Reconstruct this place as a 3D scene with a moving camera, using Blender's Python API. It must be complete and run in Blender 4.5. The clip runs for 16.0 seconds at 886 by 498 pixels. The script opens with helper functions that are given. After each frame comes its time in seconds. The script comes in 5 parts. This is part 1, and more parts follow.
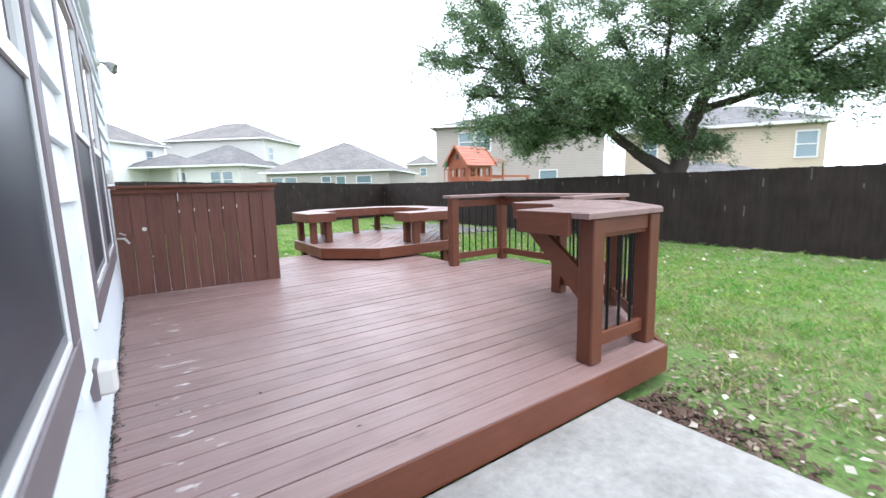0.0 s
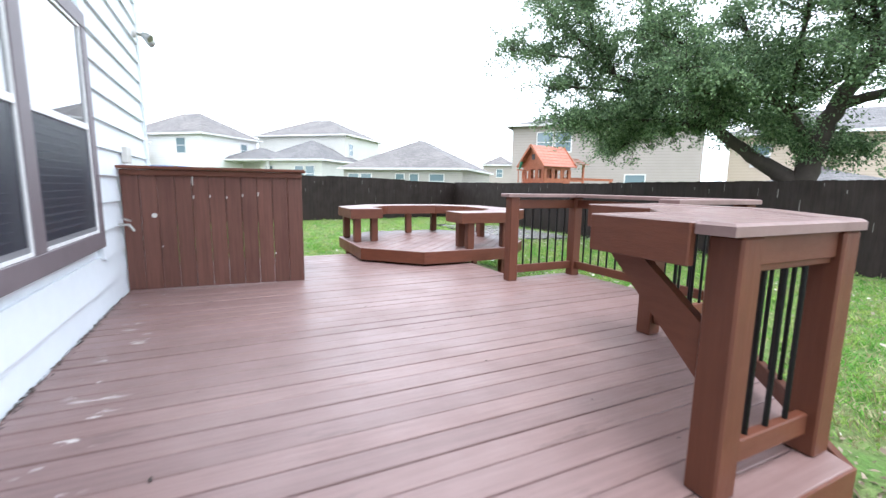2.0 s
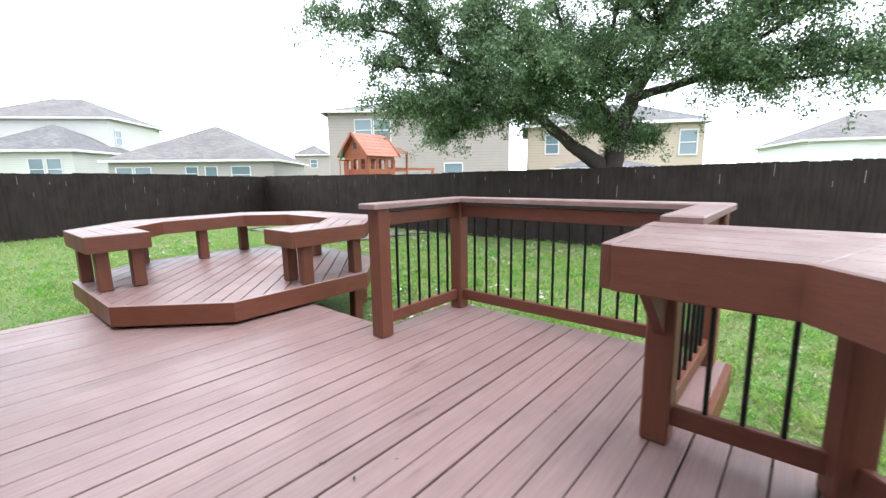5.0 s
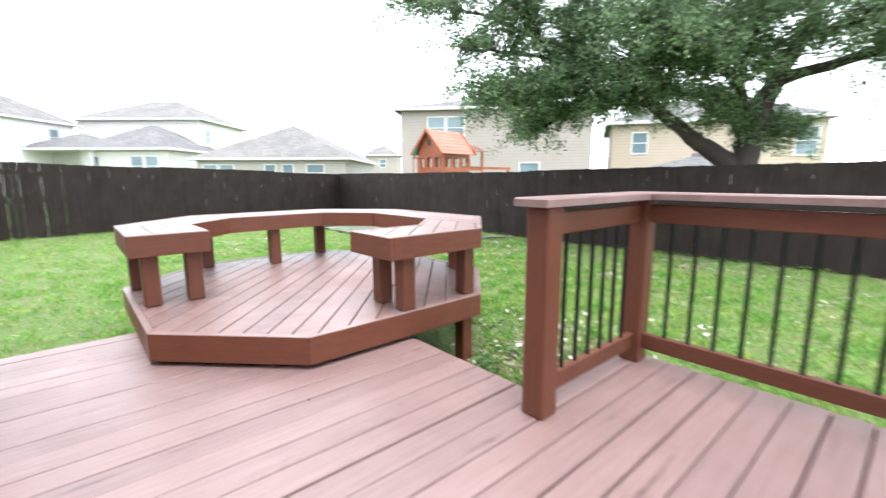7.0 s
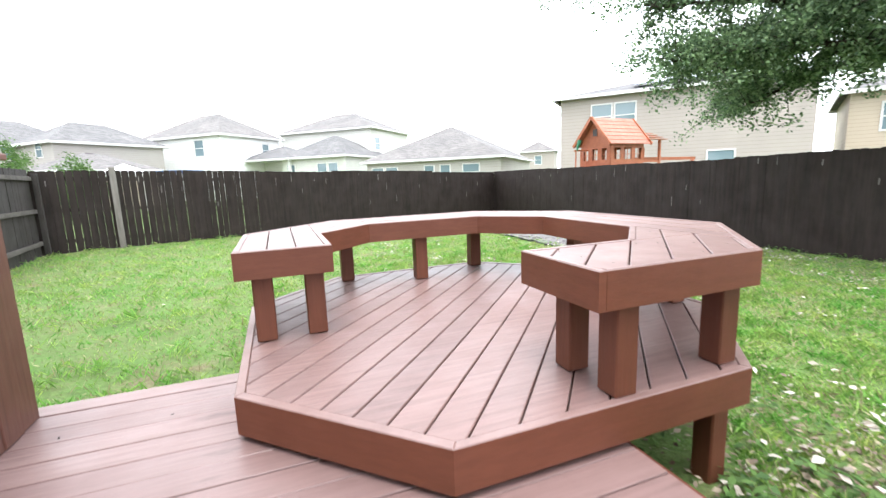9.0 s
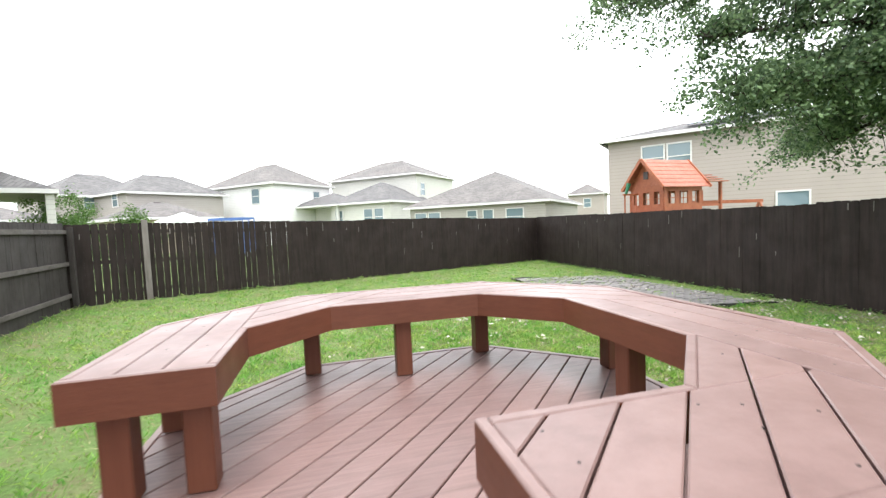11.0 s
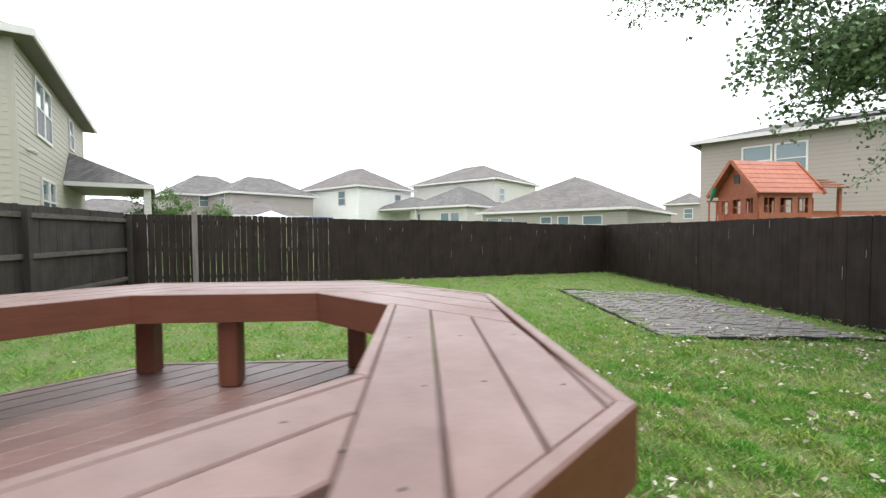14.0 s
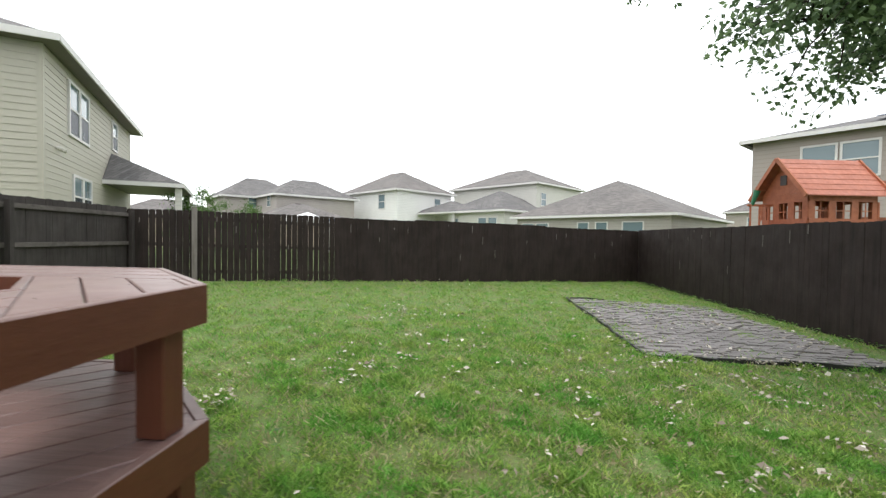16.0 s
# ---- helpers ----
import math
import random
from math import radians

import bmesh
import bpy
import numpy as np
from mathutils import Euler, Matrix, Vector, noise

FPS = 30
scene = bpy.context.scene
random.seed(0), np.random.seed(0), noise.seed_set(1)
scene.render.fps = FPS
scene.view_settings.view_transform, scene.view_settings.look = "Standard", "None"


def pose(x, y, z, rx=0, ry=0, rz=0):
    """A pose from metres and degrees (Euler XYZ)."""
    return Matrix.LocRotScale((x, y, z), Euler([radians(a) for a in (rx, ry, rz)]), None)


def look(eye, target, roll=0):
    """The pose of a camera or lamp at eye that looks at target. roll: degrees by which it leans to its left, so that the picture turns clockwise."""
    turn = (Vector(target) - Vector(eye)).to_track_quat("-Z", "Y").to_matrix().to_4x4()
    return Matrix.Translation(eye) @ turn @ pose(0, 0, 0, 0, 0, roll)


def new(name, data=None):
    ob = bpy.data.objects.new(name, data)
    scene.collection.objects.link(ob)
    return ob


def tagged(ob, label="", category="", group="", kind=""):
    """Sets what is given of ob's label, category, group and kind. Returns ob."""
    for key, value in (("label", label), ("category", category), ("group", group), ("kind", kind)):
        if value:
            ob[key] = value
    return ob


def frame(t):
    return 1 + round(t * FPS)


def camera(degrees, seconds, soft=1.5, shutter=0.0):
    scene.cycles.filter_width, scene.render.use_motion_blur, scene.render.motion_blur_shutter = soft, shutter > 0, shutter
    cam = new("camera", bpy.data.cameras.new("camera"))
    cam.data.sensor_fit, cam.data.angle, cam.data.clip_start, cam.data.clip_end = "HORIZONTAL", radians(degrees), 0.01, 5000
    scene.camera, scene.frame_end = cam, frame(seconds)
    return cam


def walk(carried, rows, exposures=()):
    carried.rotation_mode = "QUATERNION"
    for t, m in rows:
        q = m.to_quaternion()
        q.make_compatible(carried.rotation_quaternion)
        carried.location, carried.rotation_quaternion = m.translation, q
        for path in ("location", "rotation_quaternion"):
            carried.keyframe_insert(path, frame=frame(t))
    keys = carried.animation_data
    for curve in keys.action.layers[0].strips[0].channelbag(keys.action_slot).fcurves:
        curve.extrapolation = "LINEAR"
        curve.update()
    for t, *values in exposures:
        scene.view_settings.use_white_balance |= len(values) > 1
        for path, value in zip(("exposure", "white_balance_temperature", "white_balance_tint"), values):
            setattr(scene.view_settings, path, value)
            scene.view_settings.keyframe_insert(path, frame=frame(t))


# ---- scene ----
cam = camera(91.9, 16.0, soft=1.35, shutter=0.5)
PATH = [
    (0, (0.24, -0.277, 1.137), (1.386, 1.335, 0.842), -1.4),
    (0.5, (0.412, -0.178, 1.065), (1.463, 1.505, 0.82), 0.5),
    (1, (0.689, -0.035, 1.057), (1.646, 1.712, 0.882), -0.9),
    (1.5, (0.868, 0.16, 1.024), (1.672, 1.968, 0.733), 1.7),
    (2, (1.027, 0.476, 1.057), (1.885, 2.26, 0.769), 0.9),
    (2.5, (1.187, 0.823, 1.064), (2.104, 2.594, 0.922), -1.0),
    (3, (1.321, 1.186, 1.135), (2.275, 2.941, 1.018), -0.5),
    (3.5, (1.454, 1.509, 1.173), (2.665, 3.084, 0.937), -1.2),
    (4, (1.565, 1.695, 1.231), (3.056, 2.99, 0.913), -1.4),
    (6.5, (2.173, 3.116, 1.073), (3.654, 4.412, 0.718), -0.1),
    (7, (2.297, 3.422, 1.073), (3.594, 4.908, 0.747), -0.2),
    (7.5, (2.454, 3.724, 1.061), (3.546, 5.37, 0.748), -0.7),
    (8, (2.553, 4.033, 1.033), (3.45, 5.782, 0.664), -0.2),
    (8.5, (2.667, 4.293, 1.02), (3.453, 6.096, 0.658), -1.2),
    (11, (3.479, 5.172, 1.176), (3.98, 7.105, 1.06), -2.5),
    (11.5, (3.707, 5.319, 1.21), (4.301, 7.226, 1.103), -1.4),
    (12, (3.941, 5.307, 1.245), (4.4, 7.251, 1.136), -0.9),
    (12.5, (4.128, 5.391, 1.211), (4.497, 7.349, 1.036), 0.6),
    (13, (4.299, 5.413, 1.153), (4.605, 7.372, 0.885), 1.6),
    (13.5, (4.594, 5.477, 1.044), (4.737, 7.469, 0.929), -0.0),
    (14, (4.947, 5.596, 1.013), (5.043, 7.592, 0.938), -0.4),
    (14.5, (5.318, 5.715, 1.009), (5.515, 7.704, 0.927), 0.0),
    (15, (5.643, 5.851, 0.976), (5.679, 7.851, 0.947), 0.6),
    (15.5, (5.986, 6.01, 0.932), (5.885, 8.007, 0.893), -0.5),
    (16, (6.289, 6.167, 0.89), (6.153, 8.162, 0.841), 0.8),
]
SKY = 2.0
EXPOSURES = [(0.0, 0.70, 5850, 11), (2.0, 0.80, 5850, 11), (3.0, 0.80, 5850, 11), (4.0, 0.62, 5900, 11), (6.5, 1.06, 6100, 10), (8.5, 1.10, 6150, 10), (11.0, 0.76, 6450, 10), (12.5, 0.38, 6500, 10), (14.0, 0.16, 6500, 10), (16.0, -0.04, 6550, 10)]
walk(cam, [(t, look(eye, target, roll)) for t, eye, target, roll in PATH], EXPOSURES)

# ---- world and light: an even, bright overcast sky ----
world = bpy.data.worlds.new("overcast_sky")
scene.world = world
world.use_nodes = True
wn, wl = world.node_tree.nodes, world.node_tree.links
wn.clear()
sky = wn.new("ShaderNodeTexSky")
sky.sky_type, sky.sun_disc = "NISHITA", False
sky.sun_elevation, sky.sun_rotation = radians(58), radians(200)
sky.dust_density, sky.air_density = 4.0, 1.0
sky_gain = wn.new("ShaderNodeVectorMath")
sky_gain.operation = "SCALE"
sky_gain.inputs["Scale"].default_value = 0.10
wl.new(sky.outputs[0], sky_gain.inputs[0])
cloud = wn.new("ShaderNodeMix")
cloud.data_type = "RGBA"
cloud.inputs["Factor"].default_value = 0.9
cloud.inputs["B"].default_value = (0.95, 0.98, 1.0, 1)
wl.new(sky_gain.outputs[0], cloud.inputs["A"])
back = wn.new("ShaderNodeBackground")
back.inputs["Strength"].default_value = SKY
wl.new(cloud.outputs["Result"], back.inputs["Color"])
wout = wn.new("ShaderNodeOutputWorld")
wl.new(back.outputs[0], wout.inputs["Surface"])
sun = new("sun", bpy.data.lights.new("sun", "SUN"))
sun.data.energy, sun.data.angle, sun.data.color = 1.5, radians(25), (1.0, 0.97, 0.93)
sun.matrix_world = look((0, 0, 30), (4, 8, 0))


# ---- materials ----
def material(name):
    m = bpy.data.materials.new(name)
    m.use_nodes = True
    n, l = m.node_tree.nodes, m.node_tree.links
    return m, n, l, n["Principled BSDF"]


def ramp(n, stops):
    r = n.new("ShaderNodeValToRGB")
    e = r.color_ramp.elements
    while len(e) < len(stops):
        e.new(0.5)
    for k, (p, c) in zip(e, stops):
        k.position, k.color = p, (*c, 1)
    return r


def coords(n, l, scale, turn=0.0, kind="Object"):
    tc, mp = n.new("ShaderNodeTexCoord"), n.new("ShaderNodeMapping")
    mp.inputs["Scale"].default_value = scale
    mp.inputs["Rotation"].default_value = (0, 0, radians(turn))
    l.new(tc.outputs[kind], mp.inputs[0])
    return mp.outputs[0]


def noise_node(n, l, vec, scale, detail=4.0, rough=0.6):
    t = n.new("ShaderNodeTexNoise")
    t.inputs["Scale"].default_value, t.inputs["Detail"].default_value, t.inputs["Roughness"].default_value = scale, detail, rough
    l.new(vec, t.inputs["Vector"])
    return t.outputs["Fac"]


def mix(n, l, a, b, fac, mode="MIX"):
    m = n.new("ShaderNodeMix")
    m.data_type, m.blend_type = "RGBA", mode
    for sock, v in (("A", a), ("B", b), ("Factor", fac)):
        if isinstance(v, (int, float)):
            m.inputs[sock].default_value = v
        elif isinstance(v, tuple):
            m.inputs[sock].default_value = (*v, 1)
        else:
            l.new(v, m.inputs[sock])
    return m.outputs["Result"]


def math_node(n, l, op, a, b):
    m = n.new("ShaderNodeMath")
    m.operation = op
    for k, v in enumerate((a, b)):
        if isinstance(v, (int, float)):
            m.inputs[k].default_value = v
        else:
            l.new(v, m.inputs[k])
    return m.outputs[0]


def bump(n, l, bsdf, height, strength, distance):
    b = n.new("ShaderNodeBump")
    b.inputs["Strength"].default_value, b.inputs["Distance"].default_value = strength, distance
    l.new(height, b.inputs["Height"])
    l.new(b.outputs[0], bsdf.inputs["Normal"])


def stained_wood(name, base, dark, worn, turn=0.0, grain=(1.2, 26, 26), rough=0.5, stain=0.5, coat=0.0, chips=False, spot=(2.2, 7, 7)):
    """Painted or stained timber: grain along its length, blotches, worn spots, and a shade of its own for each piece."""
    m, n, l, p = material(name)
    along = coords(n, l, grain, turn)
    flat = coords(n, l, (1, 1, 1))
    fibre = noise_node(n, l, along, 1.6, 6, 0.7)
    blotch = noise_node(n, l, flat, 1.7, 4, 0.6)
    fine = noise_node(n, l, along, 7.0, 3, 0.6)
    c = ramp(n, [(0.30, dark), (0.62, base)])
    l.new(fibre, c.inputs[0])
    b = ramp(n, [(0.40, (1, 1, 1)), (0.72, (0.72, 0.69, 0.68))])
    l.new(blotch, b.inputs[0])
    col = mix(n, l, c.outputs[0], b.outputs[0], stain, "MULTIPLY")
    info = n.new("ShaderNodeObjectInfo")
    piece = ramp(n, [(0.0, (0.90, 0.89, 0.89)), (0.5, (1, 1, 1)), (1.0, (1.07, 1.06, 1.05))])
    l.new(info.outputs["Random"], piece.inputs[0])
    col = mix(n, l, col, piece.outputs[0], 1.0, "MULTIPLY")
    spots = ramp(n, [(0.705, (0, 0, 0)), (0.74, (1, 1, 1))])
    l.new(noise_node(n, l, coords(n, l, spot, turn), 2.4, 7, 0.75), spots.inputs[0])
    col = mix(n, l, col, worn, spots.outputs[0])
    if chips:
        # flaked pale paint along the walked line beside the house
        pos = n.new("ShaderNodeNewGeometry").outputs["Position"]
        sep = n.new("ShaderNodeSeparateXYZ")
        l.new(pos, sep.inputs[0])
        dx = math_node(n, l, "ABSOLUTE", math_node(n, l, "SUBTRACT", sep.outputs["X"], 0.36), 0)
        band = ramp(n, [(0.0, (1, 1, 1)), (0.16, (0, 0, 0))])
        l.new(dx, band.inputs[0])
        flake = n.new("ShaderNodeTexNoise")
        flake.inputs["Scale"].default_value, flake.inputs["Detail"].default_value = 6.0, 8.0
        l.new(coords(n, l, (1.0, 2.2, 1.0)), flake.inputs["Vector"])
        cut = ramp(n, [(0.615, (0, 0, 0)), (0.65, (1, 1, 1))])
        l.new(flake.outputs["Fac"], cut.inputs[0])
        col = mix(n, l, col, (0.62, 0.57, 0.54), math_node(n, l, "MULTIPLY", band.outputs[0], cut.outputs[0]))
        wet = ramp(n, [(0.60, (0, 0, 0)), (0.70, (1, 1, 1))])
        l.new(noise_node(n, l, coords(n, l, (0.8, 5.5, 1)), 1.1, 6, 0.7), wet.inputs[0])
        col = mix(n, l, col, mix(n, l, col, (0.5, 0.42, 0.40), 1.0, "MULTIPLY"), wet.outputs[0])
    l.new(col, p.inputs["Base Color"])
    r = ramp(n, [(0.3, (rough - 0.12,) * 3), (0.7, (rough + 0.14,) * 3)])
    l.new(blotch, r.inputs[0])
    l.new(r.outputs[0], p.inputs["Roughness"])
    p.inputs["Coat Weight"].default_value = coat
    p.inputs["Coat Roughness"].default_value = 0.35
    bump(n, l, p, math_node(n, l, "ADD", fibre, math_node(n, l, "MULTIPLY", fine, 0.5)), 0.35, 0.004)
    return m


def plain(name, color, rough=0.5, metal=0.0, vary=0.12, scale=6.0, relief=0.1):
    m, n, l, p = material(name)
    v = coords(n, l, (1, 1, 1))
    f = noise_node(n, l, v, scale, 5, 0.65)
    big = noise_node(n, l, v, scale * 0.12, 3, 0.5)
    c = ramp(n, [(0.3, tuple(k * (1 - vary) for k in color)), (0.7, tuple(min(1, k * (1 + vary * 0.6)) for k in color))])
    l.new(math_node(n, l, "MULTIPLY", math_node(n, l, "ADD", f, big), 0.5), c.inputs[0])
    l.new(c.outputs[0], p.inputs["Base Color"])
    p.inputs["Roughness"].default_value, p.inputs["Metallic"].default_value = rough, metal
    bump(n, l, p, f, relief, 0.004)
    return m


def shingles(name, color):
    """Asphalt shingles: courses and tabs with small shifts of shade."""
    m, n, l, p = material(name)
    v = coords(n, l, (1, 1, 1), 0, "UV")
    b = n.new("ShaderNodeTexBrick")
    b.offset, b.inputs["Scale"].default_value = 0.5, 1.0
    b.inputs["Brick Width"].default_value, b.inputs["Row Height"].default_value, b.inputs["Mortar Size"].default_value = 0.32, 0.15, 0.008
    b.inputs["Color1"].default_value = (*(k * 0.8 for k in color), 1)
    b.inputs["Color2"].default_value = (*(k * 1.25 for k in color), 1)
    b.inputs["Mortar"].default_value = (*(k * 0.45 for k in color), 1)
    l.new(v, b.inputs["Vector"])
    s = noise_node(n, l, coords(n, l, (1, 1, 1)), 0.5, 4, 0.6)
    r = ramp(n, [(0.35, (0.8, 0.8, 0.8)), (0.7, (1.15, 1.13, 1.1))])
    l.new(s, r.inputs[0])
    l.new(mix(n, l, b.outputs["Color"], r.outputs[0], 1.0, "MULTIPLY"), p.inputs["Base Color"])
    p.inputs["Roughness"].default_value = 0.9
    bump(n, l, p, b.outputs["Fac"], 0.4, -0.01)
    return m


def lap_siding(name, color, course=0.18):
    """Far siding: courses as a saw-tooth relief and a painted lap shadow."""
    m, n, l, p = material(name)
    v = coords(n, l, (1, 1, 1))
    sep = n.new("ShaderNodeSeparateXYZ")
    l.new(v, sep.inputs[0])
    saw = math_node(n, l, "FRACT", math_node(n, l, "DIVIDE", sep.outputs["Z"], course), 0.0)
    # shadow line under the laps, darkened into the colour at each course's foot
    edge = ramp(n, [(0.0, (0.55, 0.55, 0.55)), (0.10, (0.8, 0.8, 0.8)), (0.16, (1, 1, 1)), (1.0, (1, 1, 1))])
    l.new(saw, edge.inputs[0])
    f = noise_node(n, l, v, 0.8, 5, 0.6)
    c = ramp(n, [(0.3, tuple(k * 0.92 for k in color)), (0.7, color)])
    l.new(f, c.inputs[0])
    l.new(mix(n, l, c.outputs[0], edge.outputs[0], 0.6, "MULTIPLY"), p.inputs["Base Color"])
    p.inputs["Roughness"].default_value = 0.7
    bump(n, l, p, saw, 0.3, -0.012)
    return m


def glass_mat(name, tint, rough=0.02):
    m, n, l, p = material(name)
    p.inputs["Base Color"].default_value = (*tint, 1)
    p.inputs["Roughness"].default_value = rough
    p.inputs["Specular IOR Level"].default_value = 0.5
    p.inputs["IOR"].default_value = 1.52
    p.inputs["Coat Weight"].default_value = 1.0
    p.inputs["Coat Roughness"].default_value = 0.01
    return m


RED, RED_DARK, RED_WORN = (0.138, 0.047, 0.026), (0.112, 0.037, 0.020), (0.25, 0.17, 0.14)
DECK = stained_wood("deck_stain", (0.238, 0.152, 0.141), (0.180, 0.108, 0.098), (0.36, 0.28, 0.26), 0.0, rough=0.46, coat=0.2, chips=True)
DECK_DIAG = stained_wood("deck_stain_diagonal", (0.226, 0.140, 0.128), (0.150, 0.087, 0.078), (0.36, 0.28, 0.26), -48.0, rough=0.44, coat=0.15)
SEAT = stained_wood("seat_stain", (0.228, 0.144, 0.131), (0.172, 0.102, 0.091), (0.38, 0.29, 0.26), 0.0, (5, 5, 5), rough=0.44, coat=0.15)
POST = stained_wood("post_stain", RED, RED_DARK, RED_WORN, 0.0, (20, 20, 1.0), rough=0.5, stain=0.4)
FASCIA = stained_wood("fascia_stain", RED, RED_DARK, RED_WORN, 0.0, (4, 4, 22), rough=0.5, stain=0.4)
PANEL = stained_wood("panel_stain", (0.142, 0.062, 0.045), (0.092, 0.039, 0.029), RED_WORN, 0.0, (22, 22, 1.0), rough=0.55, stain=0.4)
FENCE = stained_wood("fence_stain", (0.029, 0.020, 0.0175), (0.014, 0.0098, 0.0085), (0.16, 0.14, 0.13), 0.0, (9, 9, 0.8), rough=0.72, stain=0.6, spot=(9, 9, 1.1))
for timber in (POST, FASCIA, PANEL):
    timber.node_tree.nodes["Principled BSDF"].inputs["Specular IOR Level"].default_value = 0.32
FENCE.node_tree.nodes["Principled BSDF"].inputs["Specular IOR Level"].default_value = 0.25
FENCE_GREY = stained_wood("fence_weathered", (0.20, 0.18, 0.165), (0.11, 0.10, 0.09), (0.3, 0.28, 0.26), 0.0, (9, 9, 0.8), rough=0.85)
RAIL_GREY = stained_wood("rail_weathered", (0.115, 0.10, 0.092), (0.06, 0.052, 0.047), (0.2, 0.18, 0.17), 0.0, (4, 4, 9), rough=0.85)
FENCE_BACK = stained_wood("fence_stain_faded", (0.044, 0.036, 0.033), (0.022, 0.018, 0.016), (0.2, 0.18, 0.17), 0.0, (9, 9, 0.8), rough=0.8)
CEDAR = stained_wood("cedar", (0.40, 0.125, 0.055), (0.28, 0.08, 0.035), (0.5, 0.2, 0.1), 0.0, (5, 5, 5), rough=0.55)
CEDAR_ROOF = stained_wood("cedar_roof", (0.46, 0.17, 0.11), (0.33, 0.11, 0.07), (0.5, 0.3, 0.22), 0.0, (5, 5, 5), rough=0.55)
BLACK = plain("black_iron", (0.012, 0.011, 0.011), 0.4, 0.6)
WHITE_SIDING = plain("white_siding_paint", (0.745, 0.79, 0.83), 0.55, 0, 0.05, 9)
WHITE_VINYL = plain("white_vinyl", (0.82, 0.82, 0.82), 0.35, 0, 0.04)
BROWN_TRIM = plain("grey_brown_trim_paint", (0.165, 0.138, 0.150), 0.5, 0, 0.15)
SCREEN = plain("dark_insect_screen", (0.046, 0.055, 0.075), 0.36, 0, 0.2, 3)
sn, sl = SCREEN.node_tree.nodes, SCREEN.node_tree.links
mesh_gap, mesh_mix = sn.new("ShaderNodeBsdfTransparent"), sn.new("ShaderNodeMixShader")
mesh_mix.inputs[0].default_value = 0.42
sl.new(sn["Principled BSDF"].outputs[0], mesh_mix.inputs[1])
sl.new(mesh_gap.outputs[0], mesh_mix.inputs[2])
sl.new(mesh_mix.outputs[0], sn["Material Output"].inputs["Surface"])
PANE = glass_mat("window_glass", (0.02, 0.025, 0.03))
FAR_PANE = glass_mat("far_window_glass", (0.16, 0.22, 0.25), 0.08)
FAR_PANE.node_tree.nodes["Principled BSDF"].inputs["Coat Weight"].default_value = 0.4
BLIND = plain("white_blind", (0.7, 0.71, 0.72), 0.5)
CHROME = plain("dull_metal", (0.45, 0.44, 0.42), 0.35, 0.9)
GREY_PLASTIC = plain("grey_plastic", (0.62, 0.60, 0.56), 0.5)
CONCRETE = plain("concrete", (0.30, 0.29, 0.275), 0.9, 0, 0.42, 18, 0.5)
PAVER = stained_wood("paver_concrete", (0.27, 0.255, 0.25), (0.15, 0.14, 0.14), (0.42, 0.41, 0.39), 0.0, (6, 6, 6), rough=0.85, stain=0.8)
EDGING = plain("black_edging", (0.02, 0.02, 0.02), 0.6)
ROOF_GREY = shingles("roof_grey", (0.150, 0.146, 0.148))
ROOF_WARM = shingles("roof_warm_grey", (0.165, 0.155, 0.152))
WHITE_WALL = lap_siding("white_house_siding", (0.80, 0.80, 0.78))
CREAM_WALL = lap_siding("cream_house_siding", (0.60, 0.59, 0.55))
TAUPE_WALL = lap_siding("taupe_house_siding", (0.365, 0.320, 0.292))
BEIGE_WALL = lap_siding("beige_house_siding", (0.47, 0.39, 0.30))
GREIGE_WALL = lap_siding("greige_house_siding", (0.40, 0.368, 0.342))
OLIVE_SIDING = plain("olive_siding_paint", (0.42, 0.40, 0.335), 0.6, 0, 0.06)
FASCIA_WHITE = plain("white_fascia", (0.62, 0.61, 0.60), 0.5, 0, 0.04)
SOLAR = plain("solar_panel", (0.10, 0.13, 0.2), 0.12, 0.3, 0.05)
BARK = plain("bark", (0.055, 0.043, 0.036), 0.95, 0, 0.4, 9, 0.9)
SOIL = plain("soil", (0.10, 0.06, 0.045), 0.95, 0, 0.4, 12, 0.6)


# ---- building helpers ----
ORIGIN = {}


def thing(name, at, label="", category="", group="", kind=""):
    """The empty at the base of a thing; its parts are built in the world and hang from it."""
    ob = new(name)
    ob.empty_display_size = 0.2
    ob.location = at
    ORIGIN[ob] = Vector(at)
    return tagged(ob, label, category, group, kind)


def part(name, bm, mat, parent=None, label="", smooth=False, top=None):
    """Links a bmesh, built in world places, as one mesh object under its thing or part; top: the material of the upward
    faces.
    """
    me = bpy.data.meshes.new(name)
    at = ORIGIN[parent] if parent else Vector((0, 0, 0))
    bm.transform(Matrix.Translation(-at))
    bmesh.ops.recalc_face_normals(bm, faces=bm.faces[:])
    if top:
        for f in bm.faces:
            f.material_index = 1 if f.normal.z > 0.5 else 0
    bm.to_mesh(me)
    bm.free()
    me.materials.append(mat)
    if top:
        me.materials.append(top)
    if smooth:
        for f in me.polygons:
            f.use_smooth = True
    ob = new(name, me)
    if parent:
        ob.parent = parent
        ORIGIN[ob] = at
    return tagged(ob, label)


def solid(name, bm, mat, label, category, kind="", group="", smooth=False):
    """A thing that is one mesh."""
    ob = part(name, bm, mat, None, label, smooth)
    ORIGIN[ob] = Vector((0, 0, 0))
    return tagged(ob, label, category, group, kind)


